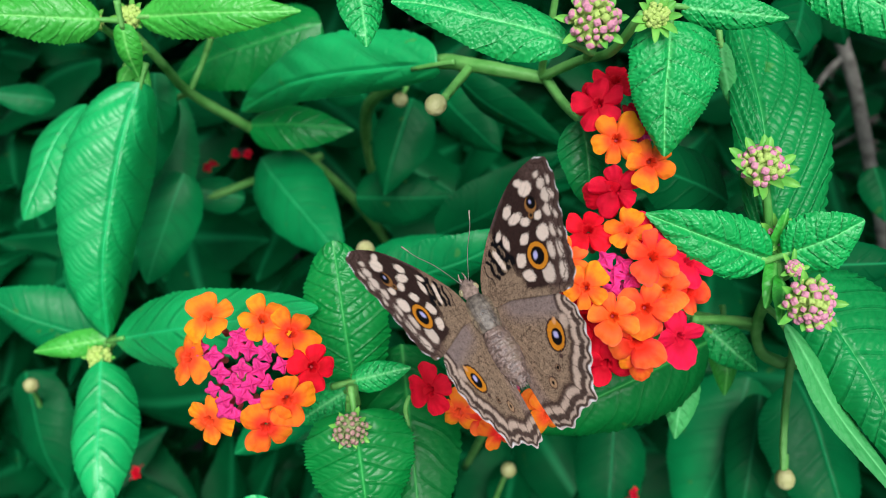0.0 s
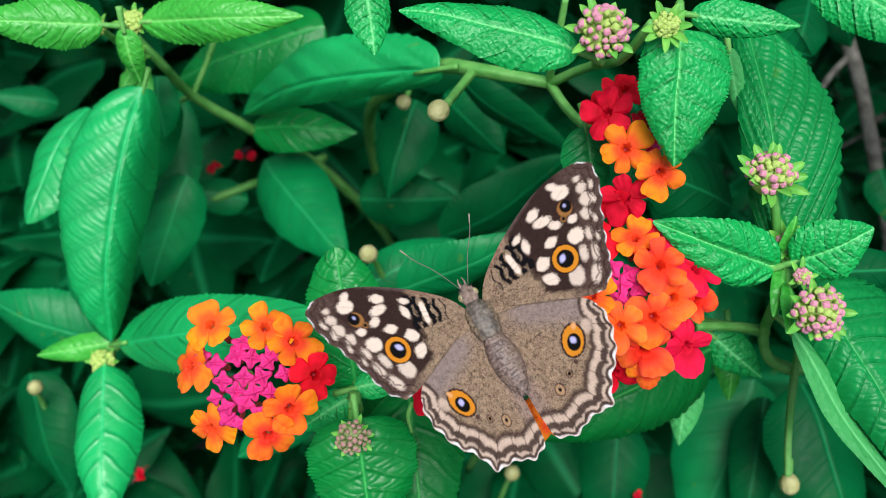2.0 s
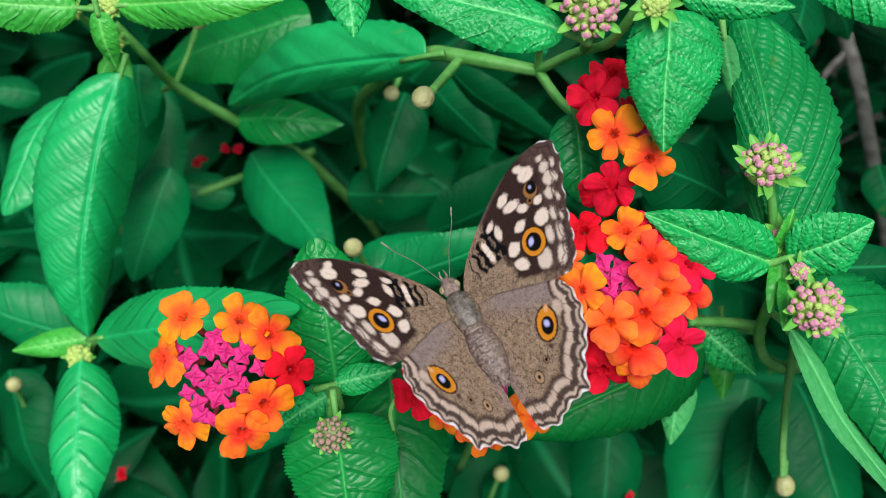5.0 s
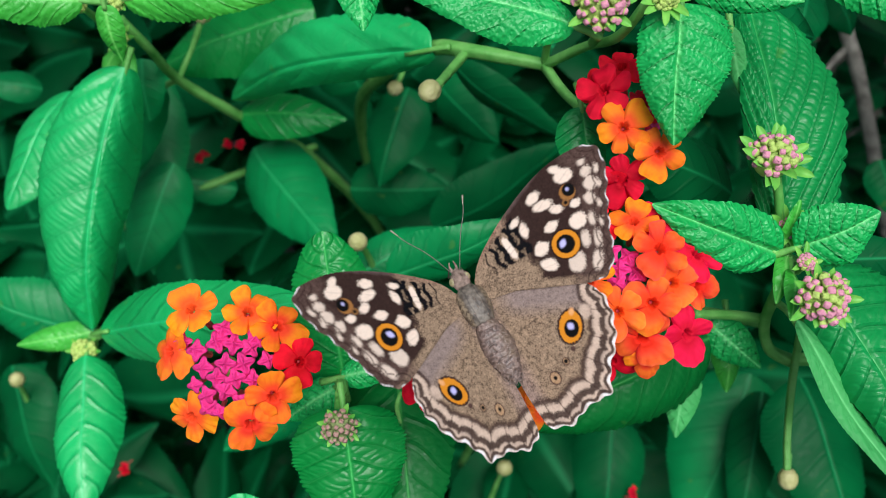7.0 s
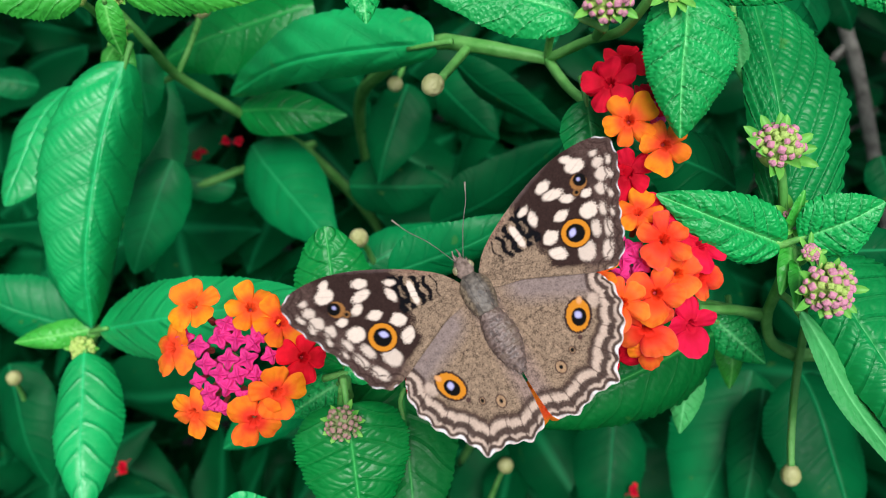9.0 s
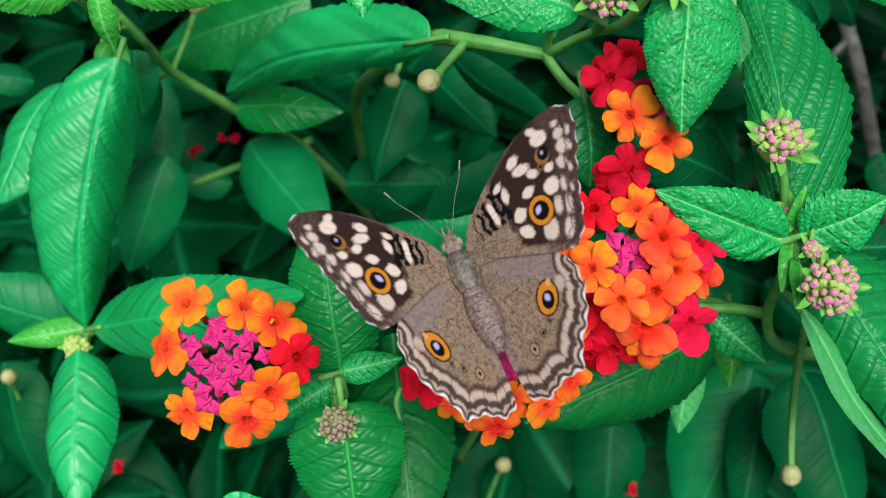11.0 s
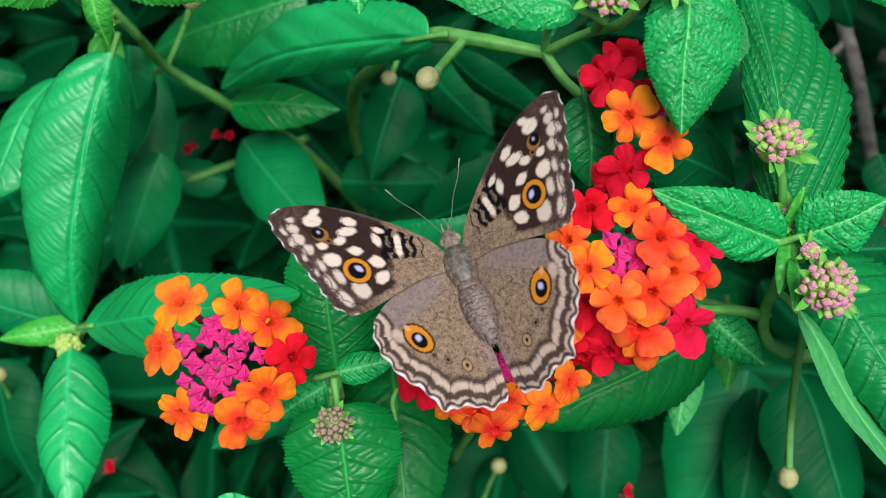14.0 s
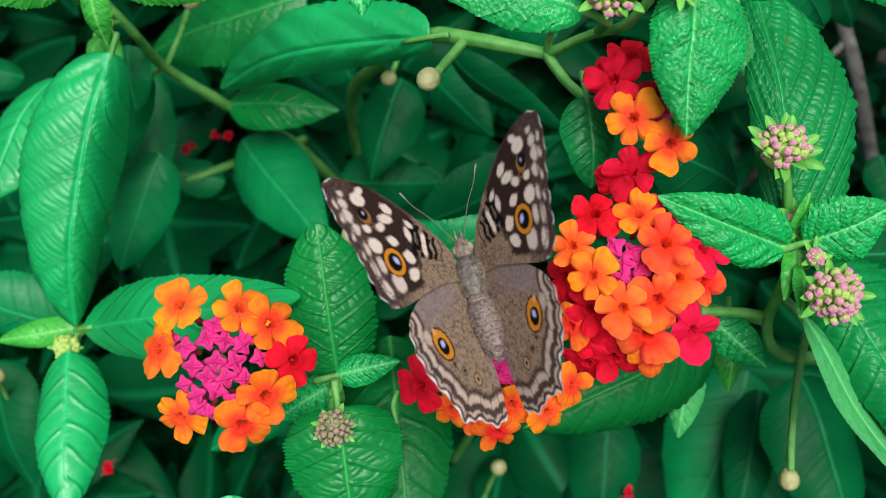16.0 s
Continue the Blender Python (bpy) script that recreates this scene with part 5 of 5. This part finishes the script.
def hindwing_colours(x, y, margin, along):
    n1, n2 = rough_noise(x, y, 1.1, 2.0), rough_noise(x, y, 4.0, 7.0)
    n3, n4 = rough_noise(x, y, 0.9, 4.0), rough_noise(x, y, 9.0, 6.0)
    xs, ys = x + 0.12 * n2, y + 0.12 * n1
    col = np.tile(TAN, (len(x), 1)) * (1 + 0.07 * n2 + 0.1 * n1)[:, None]
    col = lay(col, 0.9 * soft(-(0.50 * xs + ys + 0.6), 2.6) * soft(3.8 - xs, 3.0), GREY * (1.1 + 0.1 * n1)[:, None])
    col = lay(col, 0.6 * soft(xs - 1.9, 1.8), GREY * np.array((1.22, 1.12, 1.12)))
    k = 0.66 + 0.34 * np.clip((-y - 5) / 9, 0, 1)
    m = (margin + 0.17 * np.sin(2.3 * along) + 0.08 * n1 + 0.06 * n4) / k
    pale = CREAM * np.array((1.0, 0.93, 0.89)) * (0.72 * (1 + 0.12 * n2 + 0.12 * n3))[:, None]
    vein, side = np.zeros(len(x)), np.zeros(len(x))
    for a in (-30, -43, -54, -64, -73, -81, -88):
        line = np.abs((y + 0.5) * math.cos(radians(a)) - (x - 1.0) * math.sin(radians(a)))
        vein = np.maximum(vein, soft(line - 0.05, 0.14)[:, 0])
        side = np.maximum(side, soft(line - 0.35, 0.8)[:, 0])
    zone = soft(m - 3.5, 0.35)
    col = lay(col, 0.92 * zone, pale)
    fuzz = 0.16 * n4 + 0.12 * n2
    col = lay(col, 0.88 * soft(np.abs(m - 3.62 + 0.22 * side) - 0.42 + fuzz, 0.5), DARK * 1.2)
    col = lay(col, 0.92 * soft(np.abs(m - 1.66 + 0.14 * side) - 0.46 - 0.14 * side + fuzz, 0.3), DARK * 1.15)
    col = lay(col, 0.92 * soft(np.abs(m - 0.50) - 0.22 - 0.12 * side + 0.5 * fuzz, 0.2), DARK * 1.1)
    col = lay(col, 0.45 * soft(np.abs(m - 1.0) - 0.1, 0.5) * soft(-np.sin(1.4 * along), 1.0), GREY)
    col = lay(col, (0.8 * vein)[:, None] * soft(m - 3.8, 0.4), DARK * 1.5)
    col = lay(col, (0.26 * vein)[:, None], DARK)
    col = lay(col, soft(m - 0.24 + 0.4 * fuzz, 0.12) * (0.45 + 0.55 * soft(-np.sin(2.6 * along), 1.0)), WHITE)
    lead = soft(oval(x, y, 13.0, -7.7, 1.0, 0.8, 60), 0.4)
    col = lay(col, 0.8 * lead, pale)
    for grow, paint in ((0.30, DARK), (0.0, OCHRE)):
        col = lay(col, soft(oval(x, y, 10.25, -8.45, 1.55 + grow, 2.15 + grow, -34) + 0.14 * grow * n2 + 0.10 * n2), paint)
    col = lay(col, soft(oval(x, y, 11.4, -6.8, 0.36, 0.5, -34), 0.25), np.array(lin(205, 150, 100)))
    col = lay(col, soft(oval(x, y, 10.25, -8.7, 1.00, 1.22, -34) + 0.05 * n2), INK)
    col = lay(col, soft(oval(x, y, 10.3, -8.4, 0.46, 0.5, 20, 1.6), 0.3), LILAC)
    col = lay(col, soft(oval(x, y, 9.0, -11.05, 0.35, 0.35)), DARK * 2)
    for cx, cy, rad in ((4.8, -13.2, 0.72), (7.25, -12.0, 0.4)):
        col = lay(col, soft(oval(x, y, cx, cy, rad + 0.10, (rad + 0.10) * 1.2) + 0.05 * n2), DARK * 1.9)
        col = lay(col, soft(oval(x, y, cx, cy, rad - 0.05, (rad - 0.05) * 1.2) + 0.05 * n2), TAN * np.array((1.45, 1.3, 1.1)))
        col = lay(col, soft(oval(x, y, cx, cy, 0.26, 0.3)), INK)
    ring = np.abs(oval(xs, ys, 5.55, -5.8, 0.9, 0.45, 30)) + 0.12 * np.abs(n2)
    col = lay(col, 0.75 * soft(ring - 0.06, 0.1), DARK)
    return col


def wing_mesh(name, shape, colours, outer, side, na=560, nr=160, lift=0.0):
    """A wing as a fine fan from its root; outer: the share of the outline that is its outer margin."""
    ring = outline(shape, na)
    lo, hi = int(outer[0] * na), int(outer[1] * na)
    steps = np.arange(na)
    inside = np.clip(np.minimum(steps - lo, hi - steps) / 6.0, 0, 1)
    centre = ring.mean(0)
    away = ring - centre
    away /= np.linalg.norm(away, axis=1)[:, None]
    gap = np.linalg.norm(np.diff(ring, axis=0), axis=1).mean()
    ring = ring + away * (0.16 * np.sin(2 * np.pi * steps * gap / 2.5) * inside)[:, None]
    root = np.array(shape[0]) * 0.6 + np.array(shape[-1]) * 0.4
    t = (np.arange(nr) / (nr - 1)) ** 0.85
    xy = root + t[:, None, None] * (ring[None] - root)
    x, y = xy[..., 0].ravel(), xy[..., 1].ravel()
    rim = ring[lo:hi]
    margin, along = np.full(len(x), 9.0), np.zeros(len(x))
    for a in range(0, len(x), 4000):
        d = np.hypot(x[a:a + 4000, None] - rim[None, :, 0], y[a:a + 4000, None] - rim[None, :, 1])
        margin[a:a + 4000], along[a:a + 4000] = d.min(1), d.argmin(1) * gap
    col = np.clip(colours(x, y, margin, along), 0.004, 0.92)
    reach = np.hypot(x - root[0], y - root[1])
    z = lift + 0.010 * reach - 0.0022 * reach ** 2 * 0.5
    for a in range(-85, 40, 11):
        line = (y - root[1]) * math.cos(radians(a)) - (x - root[0]) * math.sin(radians(a))
        z = z + 0.03 * np.exp(-(line / 0.16) ** 2) * np.clip(reach / 4, 0, 1)
    verts = np.c_[side * (x - 1.5), y - 1.0, z] * MM
    faces = grid_faces(nr, na, 0, True)
    if side < 0:
        faces = [f[::-1] for f in faces]
    me = mesh_of(name, verts, faces, [WING])
    dust = np.clip(1.25 - 0.14 * col[:, 0] / col[:, 2], 0.08, 1.0) * np.interp(col[:, 0], (0.0, 0.02, 0.06, 0.2, 0.32, 0.42), (0.1, 0.25, 0.6, 1.0, 0.5, 0.18)) * np.interp(col[:, 0] / col[:, 2], (1.3, 1.9), (0.35, 1.0))
    me.attributes.new("dust", "FLOAT", "POINT").data.foreach_set("value", dust)
    data = me.attributes.new("pattern", "FLOAT_COLOR", "POINT").data
    data.foreach_set("color", np.c_[col, np.ones(len(col))].ravel())
    return me


def body_of_rings(name, rings, mat, segments=20, fuzz=0.0, bands=0):
    """A body part from rings of (y, half width, height, centre z) in mm."""
    verts = []
    n = 90 if bands else 34
    path = spline([(y, w, 0) for y, w, h, z in rings], n)
    hz = spline([(y, h, z) for y, w, h, z in rings], n)
    for k, (p, q) in enumerate(zip(path, hz)):
        swell = 1 - 0.10 * (1 - abs(math.sin(math.pi * bands * k / n))) ** 3 if bands else 1.0
        for j in range(segments):
            th = 2 * math.pi * j / segments
            v = Vector((max(p.y, 0.02) * math.cos(th), p.x, max(q.y, 0.02) * math.sin(th) * swell + q.z))
            v.x *= swell
            v *= 1 + fuzz * noise.noise(v * 2.2)
            verts.append(v * MM)
    return mesh_of(name, verts, grid_faces(n, segments, 0, True), [mat])


def hair_mesh(name, count, centre, spread, length, mat, seed, lean=(0, -0.5, 0.6)):
    """Fine tapered hairs standing off a rounded body part."""
    rng = random.Random(seed)
    verts, faces = [], []
    for _ in range(count):
        th, ph = rng.uniform(0, math.pi), rng.uniform(-1, 1)
        d = Vector((math.cos(th) * math.sqrt(1 - ph * ph), ph, math.sin(th) * math.sqrt(1 - ph * ph)))
        p = Vector([c + s * v for c, s, v in zip(centre, spread, d)])
        way = (d + Vector(lean) * rng.uniform(0.4, 1.1) + 0.3 * Vector((rng.uniform(-1, 1), rng.uniform(-1, 1), rng.uniform(-1, 1)))).normalized()
        side = way.orthogonal().normalized() * 0.055
        l = length * rng.uniform(0.6, 1.2)
        k = len(verts)
        other = way.cross(side)
        verts += [(p + side) * MM, (p - 0.5 * side + 0.87 * other) * MM, (p - 0.5 * side - 0.87 * other) * MM, (p + way * l) * MM]
        faces += [(k, k + 1, k + 3), (k + 1, k + 2, k + 3), (k + 2, k, k + 3)]
    return mesh_of(name, verts, faces, [mat])


def build_butterfly():
    fly = thing("butterfly", (0, 0, 0), "brown butterfly with cream spots and orange eyespots feeding on a flower", "butterfly")
    piece("thorax", body_of_rings("thorax", [(-2.6, 1.0, 0.9, 0.1), (-1.6, 1.8, 1.5, 0.25), (0.6, 2.3, 1.75, 0.35), (2.4, 2.1, 1.5, 0.25), (3.8, 0.9, 0.8, 0.1)], THORAX, 24, 0.04), fly, label="grey downy thorax")
    abdomen = []
    for k in range(15):
        s = k / 14
        w = 0.35 + 2.0 * math.sin(math.pi * (0.16 + 0.80 * s ** 1.05)) ** 0.9
        abdomen.append((-1.9 - 9.0 * s, w, w * 0.78, 0.35 - 0.5 * s * s))
    piece("abdomen", body_of_rings("abdomen", abdomen, ABDOMEN, 24, 0.05, 8), fly, label="mauve-brown ringed abdomen")
    piece("head", body_of_rings("head", [(3.2, 0.7, 0.6, 0), (4.0, 1.2, 1.0, 0.05), (5.0, 1.25, 1.0, 0.05), (5.9, 0.75, 0.7, 0.0), (6.4, 0.2, 0.3, -0.1)], HAIR, 20, 0.08), fly, label="brown hairy head")
    piece("thorax_hair", hair_mesh("thorax_hair", 150, (0, 0.2, 0.0), (2.35, 2.9, 1.1), 0.9, HAIR, 4, (0, -1.2, 0.1)), fly)["kind"] = "stuff"
    piece("thorax_scales", hair_mesh("thorax_scales", 60, (0, 0.4, 0.4), (2.0, 2.9, 1.68), 1.1, HAIR, 8, (0, -4.5, 0)), fly)["kind"] = "stuff"
    piece("head_hair", hair_mesh("head_hair", 220, (0, 4.9, 0.1), (1.1, 1.3, 0.9), 0.55, HAIR, 5, (0, 0.9, 0.4)), fly)["kind"] = "stuff"
    piece("wing_base_hair", hair_mesh("wing_base_hair", 700, (0, -5.6, -0.45), (2.3, 5.0, 0.3), 1.3, FRINGE, 6, (0, -5.0, 0.0)), fly)["kind"] = "stuff"
    for s in (-1, 1):
        v, f = dome_data((s * 1.15 * MM, 5.0 * MM, 0.15 * MM), (s, 0.25, 0.2), 0.62 * MM, 0.45 * MM)
        piece("eye", mesh_of("eye", v, f, [EYE]), fly, label="pale olive-brown eye")
        line = [(s * 0.5 * MM, 5.9 * MM, 0.5 * MM), (s * 2.6 * MM, 9.8 * MM, 2.0 * MM), (s * 4.5 * MM, 12.5 * MM, 2.6 * MM), (s * 5.6 * MM, 14.7 * MM, 2.9 * MM)]
        v, f = tube_data(line, 0.055 * MM, 0.065 * MM, 8, 24)
        antenna = piece("antenna", mesh_of("antenna", v, f, [ANTENNA]), fly, label="thin grey antenna")
        v, f = tube_data([(s * 5.1 * MM, 13.7 * MM, 2.78 * MM), (s * 5.5 * MM, 14.5 * MM, 2.88 * MM), (s * 5.68 * MM, 14.85 * MM, 2.92 * MM)], 0.08 * MM, 0.15 * MM, 10, 8)
        piece("club", mesh_of("club", v, f, [CLUB]), antenna, label="pale-tipped club")
        v, f = tube_data([(s * 0.35 * MM, 6.0 * MM, 0), (s * 0.45 * MM, 7.0 * MM, 0.3 * MM), (s * 0.3 * MM, 7.6 * MM, 0.7 * MM)], 0.22 * MM, 0.08 * MM, 8, 8)
        piece("palp", mesh_of("palp", v, f, [HAIR]), fly)
        for y, out in ((2.2, 3.0), (0.2, 3.6)):
            v, f = tube_data([(s * 0.8 * MM, y * MM, -0.8 * MM), (s * out * MM, (y + 1.2) * MM, -2.0 * MM), (s * (out - 0.4) * MM, (y + 2.0) * MM, -5.5 * MM), (s * out * MM, (y + 2.8) * MM, -7.2 * MM)], 0.22 * MM, 0.10 * MM, 8, 12)
            piece("leg", mesh_of("leg", v, f, [HAIR]), fly, label="thin brown leg")
    v, f = tube_data([(0, 6.2 * MM, -0.2 * MM), (0, 7.4 * MM, -2.0 * MM), (0, 7.0 * MM, -6.0 * MM)], 0.12 * MM, 0.08 * MM, 8, 12)
    piece("proboscis", mesh_of("proboscis", v, f, [HAIR]), fly, label="thin dark proboscis")
    wings = {}
    for s, which in ((-1, "left"), (1, "right")):
        wings["fore", s] = piece("forewing", wing_mesh("forewing", FOREWING, forewing_colours, (0.40, 0.72), s, lift=0.25), fly, label="dark brown forewing with cream spots and orange-ringed eyespots")
        wings["hind", s] = piece("hindwing", wing_mesh("hindwing", HINDWING, hindwing_colours, (0.27, 0.68), s, lift=-0.1), fly, label="tan hindwing with scalloped banded margin")
    return fly, wings


BUTTERFLY, WINGS = build_butterfly()


# ---- what moves ----
# The breeze and the butterfly weight shift two sprays of the shrub: seconds and metres.
SWAY_RIGHT = [
    (0, -0.00041, -0.00010, -0.00009),
    (0.5, -0.00033, 0.00034, 0.00028),
    (1, -0.00018, 0.00015, 0.00012),
    (1.5, 0.00010, -0.00008, -0.00007),
    (2, 0.00017, -0.00010, -0.00008),
    (2.5, 0.00002, -0.00002, -0.00002),
    (3, -0.00012, -0.00001, -0.00001),
    (3.5, -0.00009, -0.00015, -0.00012),
    (4, 0.00009, -0.00052, -0.00043),
    (6.5, 0.00051, -0.00017, -0.00014),
    (7, 0.00039, -0.00021, -0.00017),
    (7.5, 0.00035, -0.00023, -0.00019),
    (8, 0.00036, -0.00037, -0.00031),
    (8.5, 0.00026, -0.00010, -0.00008),
    (9, 0.00003, 0.00018, 0.00015),
    (11.5, 0.00016, 0.00034, 0.00028),
    (12, 0.00007, 0.00023, 0.00019),
    (12.5, -0.00012, 0.00004, 0.00004),
    (13, -0.00012, -0.00014, -0.00012),
    (13.5, -0.00037, -0.00003, -0.00003),
    (14, -0.00046, 0.00037, 0.00031),
    (14.5, -0.00017, 0.00058, 0.00049),
    (15, -0.00005, 0.00029, 0.00024),
    (15.5, 0.00016, -0.00011, -0.00009),
    (16, -0.00011, -0.00009, -0.00008),
]
SWAY_TOP = [
    (0, -0.00081, 0.00017, 0.00014),
    (0.5, 0.00003, -0.00009, -0.00007),
    (1, 0.00006, 0.00002, 0.00002),
    (1.5, -0.00023, 0.00023, 0.00019),
    (2, 0.00010, -0.00002, -0.00002),
    (2.5, 0.00036, 0.00005, 0.00004),
    (3, -0.00044, 0.00014, 0.00012),
    (3.5, -0.00092, 0.00021, 0.00018),
    (4, -0.00064, 0.00010, 0.00008),
    (6.5, 0.00011, 0.00005, 0.00004),
    (7, 0.00016, -0.00006, -0.00005),
    (7.5, -0.00013, -0.00006, -0.00005),
    (8, -0.00033, -0.00007, -0.00006),
    (8.5, -0.00007, 0.00000, 0.00000),
    (9, 0.00007, -0.00006, -0.00005),
    (11.5, 0.00039, 0.00014, 0.00012),
    (12, 0.00024, -0.00023, -0.00020),
    (12.5, -0.00026, -0.00007, -0.00006),
    (13, -0.00004, 0.00015, 0.00012),
    (13.5, 0.00020, 0.00011, 0.00010),
    (14, 0.00003, -0.00000, -0.00000),
    (14.5, 0.00017, 0.00006, 0.00005),
    (15, -0.00006, 0.00002, 0.00001),
    (15.5, 0.00008, -0.00035, -0.00030),
    (16, 0.00029, -0.00012, -0.00010),
]
# Seconds, place and turn of the body, then the lift of the left and right wings and the sweep of the forewings, in degrees.
BEATS = [
    (0, 0.00552, 0.06971, 0.70506, 16.65, -13.70, 24.97, 61.5, 56.0, -1.2),
    (0.5, 0.00513, 0.07035, 0.70556, 13.47, -12.75, 25.57, 54.6, 52.7, -1.3),
    (1, 0.00529, 0.06954, 0.70601, 19.57, -12.65, 25.44, 47.7, 45.1, -0.3),
    (1.5, 0.00543, 0.06959, 0.70609, 20.39, -11.43, 25.66, 42.6, 39.8, -0.5),
    (2, 0.00511, 0.06943, 0.70632, 21.25, -11.90, 26.26, 37.0, 34.1, -0.5),
    (2.5, 0.00513, 0.06962, 0.70649, 20.92, -10.51, 26.33, 35.6, 35.3, -0.8),
    (3, 0.00518, 0.06958, 0.70578, 20.55, -11.65, 25.75, 38.2, 36.2, -1.1),
    (3.5, 0.00468, 0.07065, 0.70466, 13.60, -11.94, 26.62, 42.1, 41.4, -1.5),
    (4, 0.00494, 0.07088, 0.70417, 9.10, -10.89, 25.35, 46.4, 46.3, -2.3),
    (6.5, 0.00515, 0.06991, 0.70576, 18.48, -6.99, 28.66, 38.4, 42.4, -1.8),
    (7, 0.00523, 0.06921, 0.70613, 22.05, -6.20, 28.81, 32.5, 35.1, -1.7),
    (7.5, 0.00529, 0.06922, 0.70645, 23.10, -5.74, 29.44, 28.0, 29.9, -1.9),
    (8, 0.00546, 0.06908, 0.70642, 24.16, -7.58, 28.79, 26.2, 23.3, -1.8),
    (8.5, 0.00532, 0.06955, 0.70644, 24.70, -9.25, 27.86, 23.8, 21.5, -1.7),
    (9, 0.00490, 0.06973, 0.70666, 23.74, -11.37, 26.64, 24.5, 20.5, -2.0),
    (11.5, 0.00349, 0.07366, 0.70710, 19.35, -12.11, 19.03, 49.8, 47.8, 0.2),
    (12, 0.00365, 0.07382, 0.70679, 22.37, -10.70, 18.15, 38.3, 38.1, 1.5),
    (12.5, 0.00394, 0.07401, 0.70686, 21.27, -10.20, 17.25, 24.2, 22.8, 1.6),
    (13, 0.00340, 0.07358, 0.70747, 16.81, -11.62, 17.44, 15.1, 20.1, 1.6),
    (13.5, 0.00304, 0.07411, 0.70668, 14.24, -13.87, 17.35, 23.2, 29.5, 1.5),
    (14, 0.00331, 0.07531, 0.70555, 12.64, -16.15, 16.97, 38.0, 39.2, 2.6),
    (14.5, 0.00387, 0.07430, 0.70534, 21.43, -18.16, 14.23, 55.8, 47.7, 3.0),
    (15, 0.00392, 0.07473, 0.70513, 19.42, -19.03, 11.93, 66.2, 55.6, 2.9),
    (15.5, 0.00441, 0.07470, 0.70545, 18.15, -19.69, 10.46, 71.5, 57.6, 2.5),
    (16, 0.00447, 0.07408, 0.70517, 20.91, -20.15, 10.02, 67.2, 53.3, 2.9),
]


def motions():
    for rows, swaying in ((SWAY_RIGHT, RIGHT_SPRAY), (SWAY_TOP, TOP_SPRAY)):
        for ob in swaying:
            x0, y0, z0 = ORIGIN[ob]
            walk(ob, [(t, pose(x0 + x, y0 + y, z0 + z)) for t, x, y, z in rows])
    walk(BUTTERFLY, [(b[0], pose(*b[1:7])) for b in BEATS])
    for side, column in ((-1, 7), (1, 8)):
        hinge = (side * 0.0015, 0.001, 0)
        walk(WINGS["fore", side], [(b[0], pose(*hinge, 0, -side * b[column], 0) @ pose(0, 0, 0, 0, 0, side * b[9])) for b in BEATS])
        walk(WINGS["hind", side], [(b[0], pose(*hinge, 0, -side * b[column], 0)) for b in BEATS])


motions()
